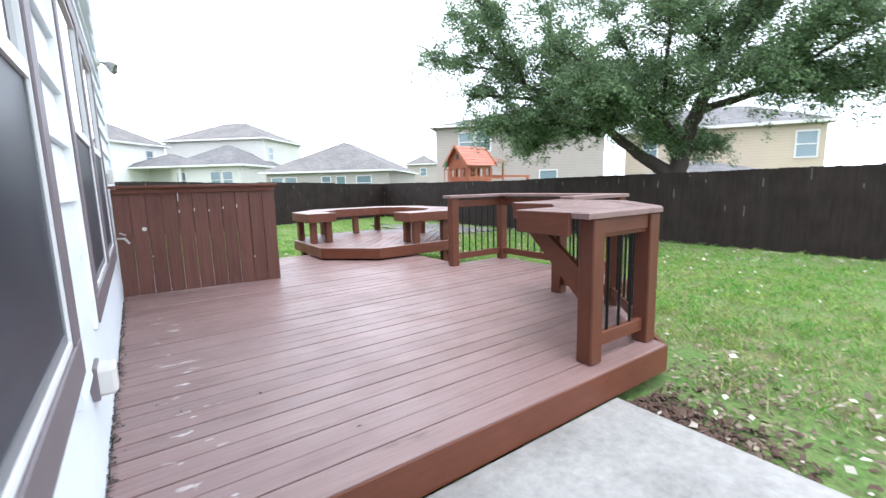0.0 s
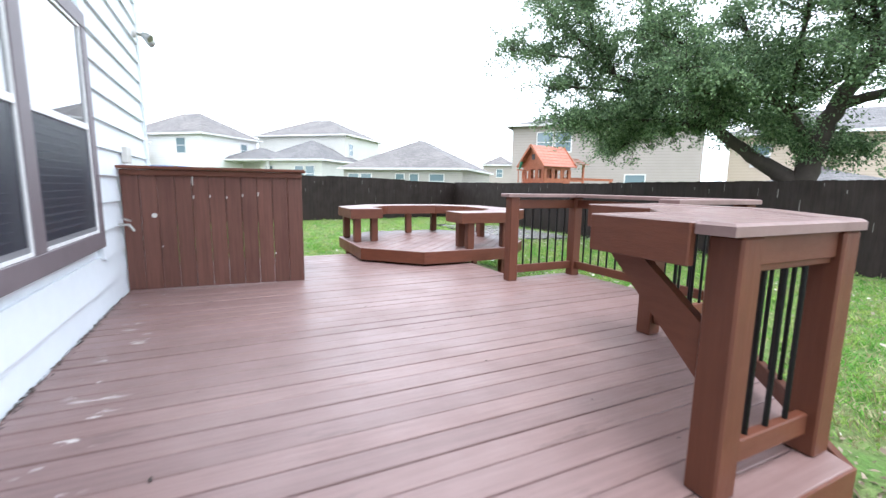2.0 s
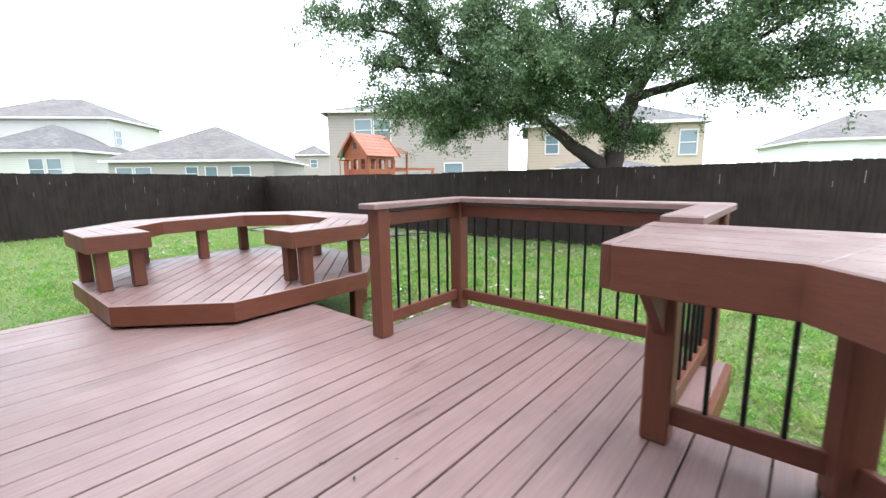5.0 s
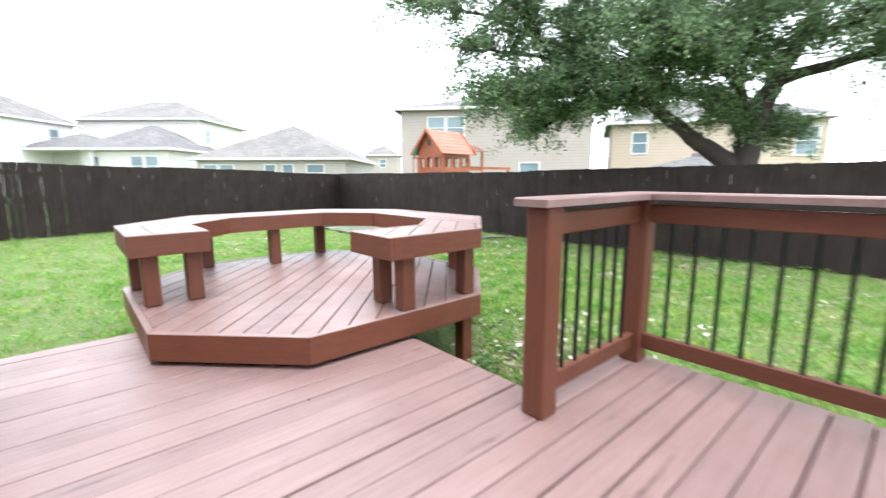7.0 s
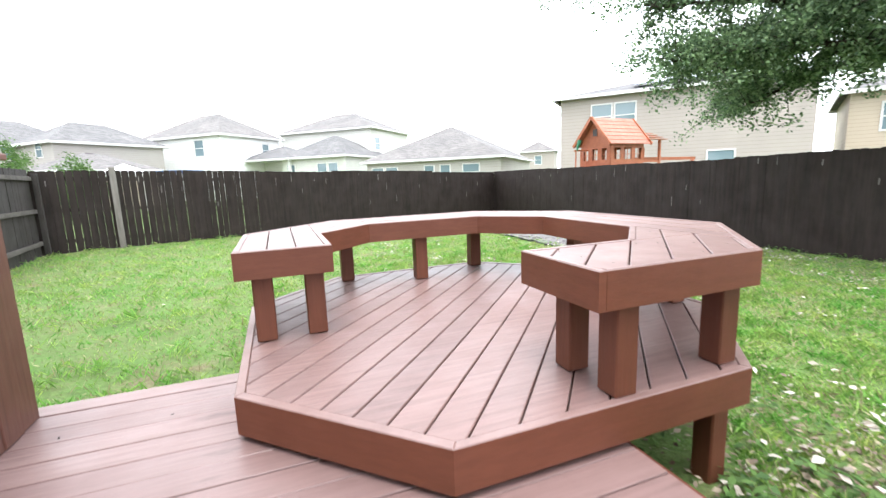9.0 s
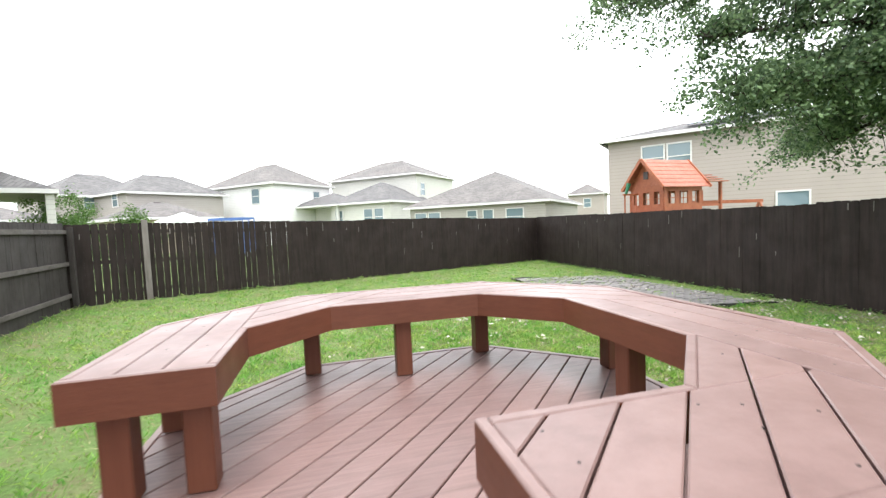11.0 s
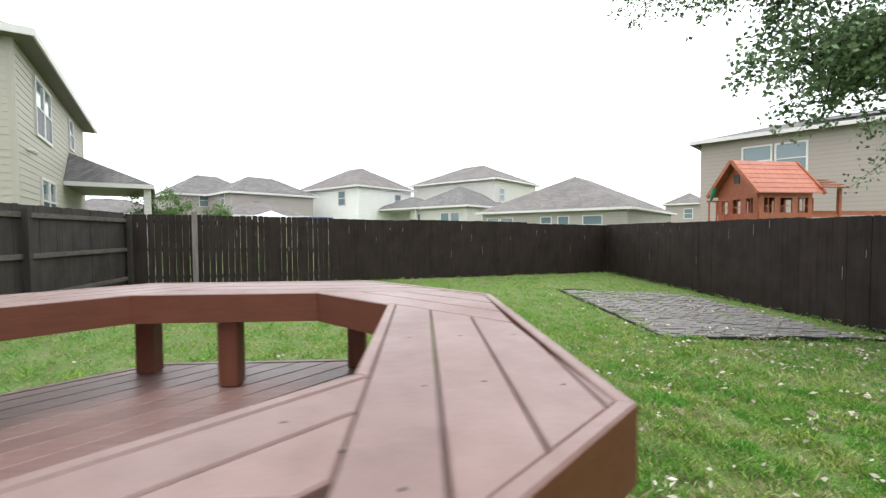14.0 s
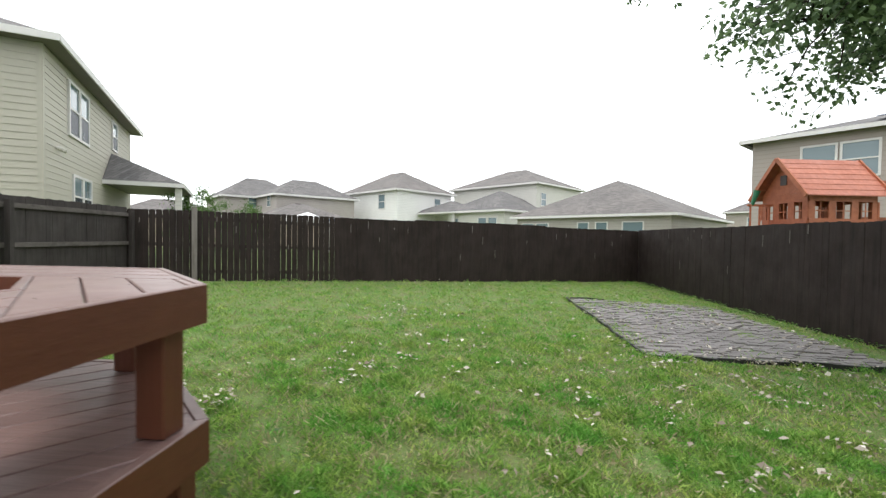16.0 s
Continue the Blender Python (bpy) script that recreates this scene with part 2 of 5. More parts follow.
def box(x0, x1, y0, y1, z0, z1, bevel=0.0, m=None, bm=None):
    own = bm is None or bevel
    b = bmesh.new() if own else bm
    vs = bmesh.ops.create_cube(b, size=1)["verts"]
    for v in vs:
        v.co = Vector((x0 + (v.co.x + 0.5) * (x1 - x0), y0 + (v.co.y + 0.5) * (y1 - y0), z0 + (v.co.z + 0.5) * (z1 - z0)))
    if bevel:
        bmesh.ops.bevel(b, geom=b.edges[:], offset=bevel, segments=1, affect="EDGES")
    if m is not None:
        bmesh.ops.transform(b, matrix=m, verts=b.verts[:] if own else vs)
    if own and bm is not None:
        me = bpy.data.meshes.new("tmp")
        b.to_mesh(me)
        b.free()
        bm.from_mesh(me)
        bpy.data.meshes.remove(me)
        return bm
    return b


def prism(poly, z0, z1, bevel=0.0, bm=None):
    b = bm or bmesh.new()
    lo = [b.verts.new((x, y, z0)) for x, y in poly]
    hi = [b.verts.new((x, y, z1)) for x, y in poly]
    b.faces.new(hi)
    b.faces.new(lo[::-1])
    k = len(poly)
    for i in range(k):
        b.faces.new((lo[i], lo[(i + 1) % k], hi[(i + 1) % k], hi[i]))
    if bevel and bm is None:
        bmesh.ops.recalc_face_normals(b, faces=b.faces[:])
        bmesh.ops.bevel(b, geom=[e for e in b.edges if abs(e.verts[0].co.z - z1) < 1e-6 and abs(e.verts[1].co.z - z1) < 1e-6], offset=bevel, segments=1, affect="EDGES")
    return b


def beam(p, q, w, h, bevel=0.006, bm=None):
    """A board from p to q (along its axis), w wide across and h high."""
    p, q = Vector(p), Vector(q)
    d = q - p
    f = d.normalized()
    s = f.cross(Vector((0, 0, 1)))
    s = s.normalized() if s.length > 1e-4 else Vector((1, 0, 0))
    u = s.cross(f)
    m = Matrix((s, f, u)).transposed().to_4x4()
    m.translation = (p + q) / 2
    return box(-w / 2, w / 2, -d.length / 2, d.length / 2, -h / 2, h / 2, bevel, m, bm)


def rod(p, q, r0, r1, sides=8, bm=None):
    b = bm or bmesh.new()
    p, q = Vector(p), Vector(q)
    f = (q - p).normalized()
    s = f.orthogonal().normalized()
    u = f.cross(s)
    rings = []
    for c, r in ((p, r0), (q, r1)):
        rings.append([b.verts.new(c + (s * math.cos(a) + u * math.sin(a)) * r) for a in (2 * math.pi * k / sides for k in range(sides))])
    for k in range(sides):
        b.faces.new((rings[0][k], rings[0][(k + 1) % sides], rings[1][(k + 1) % sides], rings[1][k]))
    b.faces.new(rings[0][::-1])
    b.faces.new(rings[1])
    return b


def clip(poly, px, py, nx, ny):
    """Keeps the side of the line through (px, py) to which (nx, ny) points."""
    out = []
    for i, a in enumerate(poly):
        b = poly[(i + 1) % len(poly)]
        da = (a[0] - px) * nx + (a[1] - py) * ny
        db = (b[0] - px) * nx + (b[1] - py) * ny
        if da >= 0:
            out.append(a)
        if (da > 0) != (db > 0) and abs(da - db) > 1e-9:
            t = da / (da - db)
            out.append((a[0] + (b[0] - a[0]) * t, a[1] + (b[1] - a[1]) * t))
    clean = []
    for p in out:
        if not clean or math.hypot(p[0] - clean[-1][0], p[1] - clean[-1][1]) > 1e-4:
            clean.append(p)
    if len(clean) > 1 and math.hypot(clean[0][0] - clean[-1][0], clean[0][1] - clean[-1][1]) < 1e-4:
        clean.pop()
    return clean


def clip_convex(poly, hull):
    """poly inside a convex, anticlockwise hull."""
    for i, a in enumerate(hull):
        b = hull[(i + 1) % len(hull)]
        if len(poly) < 3:
            return []
        poly = clip(poly, a[0], a[1], -(b[1] - a[1]), b[0] - a[0])
    return poly


def area(poly):
    return 0.5 * abs(sum(a[0] * b[1] - b[0] * a[1] for a, b in zip(poly, poly[1:] + poly[:1])))


def strips(hull, angle, pitch, gap, off=0.0):
    """A convex region cut into boards that run at that angle."""
    c, s = math.cos(radians(angle)), math.sin(radians(angle))
    vs = [-s * x + c * y for x, y in hull]
    k = math.floor((min(vs) - off) / pitch)
    while off + k * pitch < max(vs):
        a, b = off + k * pitch + gap / 2, off + (k + 1) * pitch - gap / 2
        quad = [(c * u - s * v, s * u + c * v) for u, v in ((-60, a), (60, a), (60, b), (-60, b))]
        q = clip_convex(quad, hull)
        if len(q) > 2 and area(q) > 0.002:
            yield q
        k += 1


def ground_z(x, y):
    xx = max(-8.0, min(14.0, x))
    return min(-0.27, -0.24 - 0.033 * (xx + 2) + 0.012 * max(0.0, 12 - max(3, y)))


def quads(name, centres, dirs, ups, lengths, widths, mat):
    """Many small pointed leaves: one four-sided blade each, folded at its middle."""
    n = len(centres)
    s = np.cross(dirs, ups)
    s /= np.maximum(1e-6, np.linalg.norm(s, axis=1))[:, None]
    L, W = lengths[:, None], widths[:, None]
    v = np.empty((n, 4, 3))
    v[:, 0] = centres - dirs * L * 0.5
    v[:, 1] = centres + s * W * 0.5 + ups * W * 0.15
    v[:, 2] = centres + dirs * L * 0.5
    v[:, 3] = centres - s * W * 0.5 + ups * W * 0.15
    me = bpy.data.meshes.new(name)
    me.vertices.add(n * 4)
    me.vertices.foreach_set("co", v.reshape(-1))
    me.loops.add(n * 4)
    me.loops.foreach_set("vertex_index", np.arange(n * 4, dtype=np.int32))
    me.polygons.add(n)
    me.polygons.foreach_set("loop_start", np.arange(0, n * 4, 4, dtype=np.int32))
    me.polygons.foreach_set("loop_total", np.full(n, 4, dtype=np.int32))
    me.update(calc_edges=True)
    me.materials.append(mat)
    return new(name, me)


def unit(a):
    return a / np.maximum(1e-6, np.linalg.norm(a, axis=1))[:, None]


# ---- ground ----
def build_ground():
    me = bpy.data.meshes.new("ground")
    xs = [-900, -200, -60, -20] + [-8 + 0.5 * k for k in range(57)] + [30, 70, 200, 900]
    ys = [-900, -200, -60, -15] + [-6 + 0.5 * k for k in range(73)] + [45, 90, 200, 900]
    vs = [(x, y, ground_z(x, y) + (0.025 * noise.noise((x * 0.7, y * 0.7, 0)) if -8 <= x <= 20 and -6 <= y <= 30 else 0)) for y in ys for x in xs]
    w = len(xs)
    fs = [(j * w + i, j * w + i + 1, (j + 1) * w + i + 1, (j + 1) * w + i) for j in range(len(ys) - 1) for i in range(w - 1)]
    me.from_pydata(vs, [], fs)
    m, n, l, p = material("lawn_soil")
    v = coords(n, l, (1, 1, 1))
    big = noise_node(n, l, v, 2.4, 7, 0.75)
    fine = noise_node(n, l, v, 22, 5, 0.7)
    a = ramp(n, [(0.34, (0.19, 0.165, 0.095)), (0.45, (0.145, 0.205, 0.065)), (0.66, (0.090, 0.200, 0.035))])
    l.new(big, a.inputs[0])
    b = ramp(n, [(0.3, (0.55, 0.5, 0.45)), (0.7, (1.2, 1.2, 1.1))])
    l.new(fine, b.inputs[0])
    l.new(mix(n, l, a.outputs[0], b.outputs[0], 1.0, "MULTIPLY"), p.inputs["Base Color"])
    p.inputs["Roughness"].default_value = 0.95
    bump(n, l, p, fine, 0.8, 0.03)
    me.materials.append(m)
    tagged(new("ground", me), "green lawn with worn brownish patches", "lawn", kind="structure")


build_ground()


# ---- concrete patio ----
def build_patio():
    bm = prism([(-0.6, -6), (2.55, -6), (2.55, 1.15), (-0.6, 1.15)], -0.42, -0.19, 0.012)
    solid("patio_slab", bm, CONCRETE, "pale weathered concrete patio slab beside the deck", "patio", "structure")
    nr = np.random.default_rng(4)
    n = 900
    x = 2.57 + np.abs(nr.normal(size=n)) * 0.22
    y = 1.12 - np.abs(nr.normal(size=n)) * 0.42
    z = np.array([ground_z(a, b) for a, b in zip(x, y)]) + nr.uniform(0.0, 0.05, n) * np.exp(-(x - 2.57) * 3) + 0.01
    a = nr.uniform(0, 6.28, n)
    ob = quads("mulch", np.stack([x, y, z], 1), unit(np.stack([np.cos(a), np.sin(a), nr.normal(size=n) * 0.3], 1)), unit(np.concatenate([nr.normal(size=(n, 2)) * 0.4, np.ones((n, 1))], 1)), nr.uniform(0.03, 0.09, n), nr.uniform(0.015, 0.035, n), SOIL)
    tagged(ob, "reddish-brown mulch chips at the patio's edge", "mulch", kind="stuff")


build_patio()


# ---- the house that the deck stands against ----
HX = 0.02
SID = 0.228


def build_house_wall():
    holes = [(-1.02, 1.52, 0.55, 2.32), (2.27, 4.79, 0.53, 2.31)]
    bm = bmesh.new()
    y0, y1, z0, z1 = -6.0, 7.13, -0.45, 5.6
    cuts = [y0, -1.02, 1.52, 2.27, 4.79, y1]
    for a, b in zip(cuts[:-1], cuts[1:]):
        hole = next((h for h in holes if abs(h[0] - a) < 1e-6), None)
        if hole:
            box(HX - 0.16, HX - 0.035, a, b, z0, hole[2], bm=bm)
            box(HX - 0.16, HX - 0.035, a, b, hole[3], z1, bm=bm)
        else:
            box(HX - 0.16, HX - 0.035, a, b, z0, z1, bm=bm)
    box(-7.0, HX - 0.16, y1 - 0.14, y1 - 0.02, z0, z1, bm=bm)
    box(-7.0, HX - 0.16, y0, y0 + 0.12, z0, z1, bm=bm)
    box(-7.0, -6.88, y0 + 0.12, y1 - 0.14, z0, z1, bm=bm)
    wall = solid("wall_house", bm, WHITE_SIDING, "white-painted house wall with wide lap siding", "wall", "structure")
    # lap boards, each leaning out at its foot
    z = -0.26
    while z < 5.5:
        zt = z + SID
        spans = [(y0, y1 - 0.10)]
        for h in holes:
            if z < h[3] and zt > h[2]:
                out = []
                for a, b in spans:
                    if h[1] < a or h[0] > b:
                        out.append((a, b))
                    else:
                        out += [(a, h[0]), (h[1], b)]
                spans = out
        for a, b in spans:
            bm = bmesh.new()
            vs = [bm.verts.new(c) for c in ((HX - 0.034, a, z), (HX + 0.014, a, z), (HX - 0.014, a, zt + 0.02), (HX - 0.034, a, zt + 0.02),
                                            (HX - 0.034, b, z), (HX + 0.014, b, z), (HX - 0.014, b, zt + 0.02), (HX - 0.034, b, zt + 0.02))]
            for f in ((0, 1, 2, 3), (7, 6, 5, 4), (1, 5, 6, 2), (0, 4, 5, 1), (3, 2, 6, 7), (0, 3, 7, 4)):
                bm.faces.new([vs[i] for i in f])
            part("lap_board", bm, WHITE_SIDING, wall)
        z = zt
    part("corner_board", box(HX - 0.15, HX + 0.024, y1 - 0.10, y1, z0, z1, 0.004), WHITE_SIDING, wall)
    part("foundation", box(HX - 0.1, HX - 0.005, y0, y1, -0.45, -0.17), CONCRETE, wall)
    bm = bmesh.new()
    c = [bm.verts.new(v) for v in ((HX + 0.45, y0 - 0.4, 5.55), (HX + 0.45, y1 + 0.4, 5.55), (-7.4, y1 + 0.4, 5.55), (-7.4, y0 - 0.4, 5.55), (-3.5, y0 + 4, 7.4), (-3.5, y1 - 4, 7.4))]
    for f in ((0, 1, 5, 4), (1, 2, 5), (2, 3, 4, 5), (3, 0, 4), (3, 2, 1, 0)):
        bm.faces.new([c[i] for i in f])
    solid("roof_house", bm, ROOF_GREY, "grey shingle hip roof of the house", "roof", "structure")
    for i, h in enumerate(holes):
        build_window(i + 1, *h)


def build_window(i, a, b, z0, z1):
    w = thing("window_%d" % i, (HX, (a + b) / 2, z0), "double sash window pair with grey-brown trim and dark screens", "window", "house windows", "structure")
    t = 0.115
    for name, bx in (("trim", (a, b, z0, z0 + 0.125)), ("trim", (a, b, z1 - t, z1)), ("trim", (a, a + t, z0 + 0.125, z1 - t)), ("trim", (b - t, b, z0 + 0.125, z1 - t)),
                     ("trim", ((a + b) / 2 - 0.075, (a + b) / 2 + 0.075, z0 + 0.125, z1 - t))):
        part(name, box(HX - 0.03, HX + 0.030, bx[0], bx[1], bx[2], bx[3], 0.004), BROWN_TRIM, w)
    part("casing", box(HX - 0.03, HX + 0.022, a - 0.035, a - 0.001, z0 - 0.02, z1 + 0.01, 0.003), WHITE_VINYL, w, "narrow cream edge strip")
    mid = (z0 + z1) / 2 + 0.04
    for ya, yb in ((a + t, (a + b) / 2 - 0.075), ((a + b) / 2 + 0.075, b - t)):
        ya, yb, lo, hi = ya + 0.002, yb - 0.002, z0 + 0.127, z1 - t - 0.002
        sash = bmesh.new()
        f = 0.02
        for c in ((ya, yb, lo, lo + f), (ya, yb, hi - f, hi), (ya, ya + f, lo + f, hi - f), (yb - f, yb, lo + f, hi - f), (ya + f, yb - f, mid - 0.022, mid + 0.022)):
            box(HX - 0.06, HX + 0.021, *c, bm=sash)
        s = part("window_frame", sash, WHITE_VINYL, w, "white vinyl frame")
        part("pane", box(HX + 0.002, HX + 0.008, ya + f, yb - f, mid + 0.022, hi - f), PANE, s)
        part("screen", box(HX + 0.004, HX + 0.010, ya + f, yb - f, lo + f, mid - 0.022), SCREEN, s, "dark insect screen")
        rail = bmesh.new()
        for c in ((ya + f, yb - f, lo + f, lo + f + 0.03), (yb - f - 0.022, yb - f, lo + f + 0.03, mid - 0.022)):
            box(HX - 0.004, HX + 0.014, *c, bm=rail)
        part("screen_frame", rail, plain("screen_frame_grey", (0.20, 0.20, 0.21), 0.5), s)
        blind = bmesh.new()
        k = lo + 0.08
        while k < mid:
            box(HX - 0.085, HX - 0.045, ya + f, yb - f, k, k + 0.006, bm=blind)
            k += 0.05
        part("blind", blind, BLIND, w)


build_house_wall()


def build_wall_fittings():
    o = thing("outlet_cover", (HX, 1.90, 0.38), "cream weatherproof outlet cover on the siding", "outlet")
    part("body", box(HX + 0.0, HX + 0.085, 1.86, 1.98, 0.32, 0.44, 0.014), GREY_PLASTIC, o)
    part("plate", box(HX - 0.01, HX + 0.026, 1.85, 1.99, 0.31, 0.45, 0.004), BROWN_TRIM, o, "dark backing plate")
    f = thing("flood_light", (HX, 6.78, 2.76), "twin-head silver flood light on the house corner", "light")
    part("mount", rod((HX, 6.78, 2.76), (HX + 0.05, 6.78, 2.76), 0.05, 0.05, 12), GREY_PLASTIC, f)
    for dy in (-0.07, 0.09):
        part("arm", rod((HX + 0.05, 6.78, 2.76), (HX + 0.13, 6.78 + dy, 2.74), 0.012, 0.012, 8), CHROME, f)
        bm = rod((HX + 0.12, 6.78 + dy, 2.745), (HX + 0.17, 6.78 + dy * 1.3, 2.71), 0.028, 0.05, 12)
        rod((HX + 0.17, 6.78 + dy * 1.3, 2.71), (HX + 0.20, 6.78 + dy * 1.5, 2.69), 0.05, 0.046, 12, bm)
        part("lamp_head", bm, CHROME, f)
    b = thing("utility_box", (HX, 5.80, 1.30), "small grey plastic utility box on the siding", "box")
    part("body", box(HX + 0.0, HX + 0.06, 5.73, 5.89, 1.24, 1.40, 0.01), GREY_PLASTIC, b)
    h = thing("hose_bib", (HX, 5.32, 0.66), "dull metal garden tap on the wall", "tap")
    part("pipe", rod((HX - 0.01, 5.33, 0.66), (HX + 0.10, 5.33, 0.66), 0.012, 0.012, 8), CHROME, h)
    part("spout", rod((HX + 0.09, 5.33, 0.665), (HX + 0.13, 5.33, 0.60), 0.013, 0.011, 8), CHROME, h)
    part("handle", rod((HX + 0.08, 5.33, 0.70), (HX + 0.086, 5.33, 0.712), 0.032, 0.032, 10), CHROME, h)


build_wall_fittings()


# ---- main deck ----
def deck_end(y):
    """The deck's east edge at y."""
    if y < 1.30:
        return 3.155
    if y < 1.98:
        return 3.19 + (y - 1.30) / 0.68 * 0.75
    if y < 2.47:
        return 3.94
    if y < 4.64:
        return 4.86
    return 3.98


DECK_Y0, DECK_Y1, PITCH = 1.165, 7.04, 0.1435


def build_deck():
    deck = thing("deck", (2.0, 4.0, 0), "reddish-brown stained timber deck with worn boards", "deck", kind="structure")
    rng = random.Random(2)
    y = 1.18
    k = 0
    while y < DECK_Y1:
        a, b = y + 0.003 if k else DECK_Y0, min(y + PITCH - rng.choice((0.002, 0.003, 0.004, 0.008)), DECK_Y1)
        xe = deck_end((a + b) / 2)
        ea = deck_end(a + 1e-4) if abs(deck_end(a) - deck_end(b)) < 0.3 else xe
        eb = deck_end(b) if abs(deck_end(a) - deck_end(b)) < 0.3 else xe
        x0 = HX + 0.012
        z = rng.uniform(-0.0025, 0.0015)
        p = x0 + rng.random() * 0.012
        poly = [(p, a), (ea - 0.002, a), (eb - 0.002, b), (p, b)]
        part("board", prism(poly, z - 0.036, z, 0.003), DECK, deck)
        y += PITCH
        k += 1
    frame_bm = bmesh.new()
    box(0.05, 3.17, 1.25, 6.98, -0.16, -0.045, bm=frame_bm)
    box(3.1, 3.9, 2.0, 6.98, -0.158, -0.046, bm=frame_bm)
    box(3.85, 4.80, 2.52, 4.58, -0.156, -0.047, bm=frame_bm)
    part("joists", frame_bm, FASCIA, deck)
    rim = [(0.03, 1.175), (3.175, 1.175), (3.96, 1.97), (3.96, 2.46), (4.875, 2.46), (4.875, 4.66), (3.995, 4.66), (3.995, 7.06), (0.03, 7.06)]
    for p, q in zip(rim[:-1], rim[1:]):
        part("rim_board", beam((*p, -0.105), (*q, -0.105), 0.036, 0.19 if q[1] < 1.9 else 0.17, 0.004), FASCIA, deck, "red-brown rim board with chipped edge")


build_deck()


# ---- enclosure by the house ----
def build_enclosure():
    e = thing("deck_enclosure", (0.9, 6.0, 0), "red-brown board enclosure with flat cap, beside the house", "enclosure")
    rng = random.Random(7)
    p, q = Vector((0.035, 5.50)), Vector((1.665, 5.345))
    d = (q - p).normalized()
    nrm = Vector((d.y, -d.x))
    L = (q - p).length
    n = 11
    for k in range(n):
        a, b = p + d * (L * k / n + 0.0015), p + d * (L * (k + 1) / n - 0.0015)
        o = nrm * rng.uniform(-0.003, 0.003)
        e1, e2 = d * 0.007, nrm * 0.007
        c0 = [a + o - e2, a + o + e1, b + o - e1, b + o - e2, b + o - nrm * 0.018, a + o - nrm * 0.018]
        part("board", prism([(v.x, v.y) for v in c0], 0.004, 1.16, 0.003), PANEL, e)
    m = 11
    for k in range(m):
        a, b = 5.36 + 1.56 * k / m + 0.003, 5.36 + 1.56 * (k + 1) / m - 0.003
        o = rng.uniform(-0.003, 0.003)
        part("board", box(1.655 + o, 1.673 + o, a, b, 0.004, 1.16, 0.003), PANEL, e)
    part("cap", beam((0.03, 5.50, 1.195), (1.70, 5.34, 1.195), 0.13, 0.03, 0.005), FASCIA, e)
    part("cap", beam((1.66, 5.41, 1.1945), (1.66, 6.95, 1.1945), 0.12, 0.03, 0.005), FASCIA, e)
    part("top_trim", beam((0.04, 5.485, 1.15), (1.67, 5.33, 1.15), 0.022, 0.055, 0.003), FASCIA, e)
    bm = bmesh.new()
    box(0.05, 0.14, 5.53, 5.62, 0.004, 1.15, bm=bm)
    box(1.55, 1.64, 5.40, 5.49, 0.004, 1.15, bm=bm)
    box(1.55, 1.64, 6.83, 6.92, 0.004, 1.15, bm=bm)
    part("posts", bm, POST, e)
    # pale strips painted as light through the board gaps, and a pale knot hole
    for k, z, h in ((4, 0.90, 0.035), (5, 0.91, 0.03), (6, 0.90, 0.025), (7, 0.92, 0.03), (8, 0.93, 0.04), (4, 1.03, 0.10), (2, 0.42, 0.015), (9, 0.31, 0.02)):
        c = p + d * (L * k / n + 0.012) + nrm * 0.0045
        part("paint_chip", beam((c.x, c.y, z), (c.x + d.x * 0.003, c.y + d.y * 0.003, z + h), 0.002, 0.009, 0), GREY_PLASTIC, e, "pale strip for light through a gap")
    c = p + d * 0.262
    part("knot", rod((c.x, c.y, 0.735), (c.x + nrm.x * 0.006, c.y + nrm.y * 0.006, 0.735), 0.024, 0.020, 9), GREY_PLASTIC, e, "pale knot hole")


build_enclosure()


# ---- railing and bar ----
def post(parent, x, y, z1, w=0.115, turn=0.0, z0=0.0):
    bm = box(-w / 2, w / 2, -w / 2, w / 2, z0, z1, 0.008)
    bm.transform(pose(x, y, 0, 0, 0, turn))
    return part("post", bm, POST, parent)


def balusters(parent, p, q, z0, z1, step=0.125, r=0.0105):
    p, q = Vector(p), Vector(q)
    L = (q - p).length
    n = max(1, round(L / step) - 1)
    for k in range(n):
        c = p + (q - p) * ((k + 1) / (n + 1))
        bm = rod((c.x, c.y, z0), (c.x, c.y, z1), r, r, 8)
        part("baluster", bm, BLACK, parent)


def span(parent, p, q, top, cap=True, low=0.085):
    """Bottom and top rail with balusters between two posts."""
    part("bottom_rail", beam((*p, low + 0.045), (*q, low + 0.045), 0.042, 0.09, 0.005), FASCIA, parent)
    part("top_rail", beam((*p, top - 0.085), (*q, top - 0.085), 0.042, 0.10, 0.005), FASCIA, parent)
    balusters(parent, p, q, low + 0.075, top - 0.12)


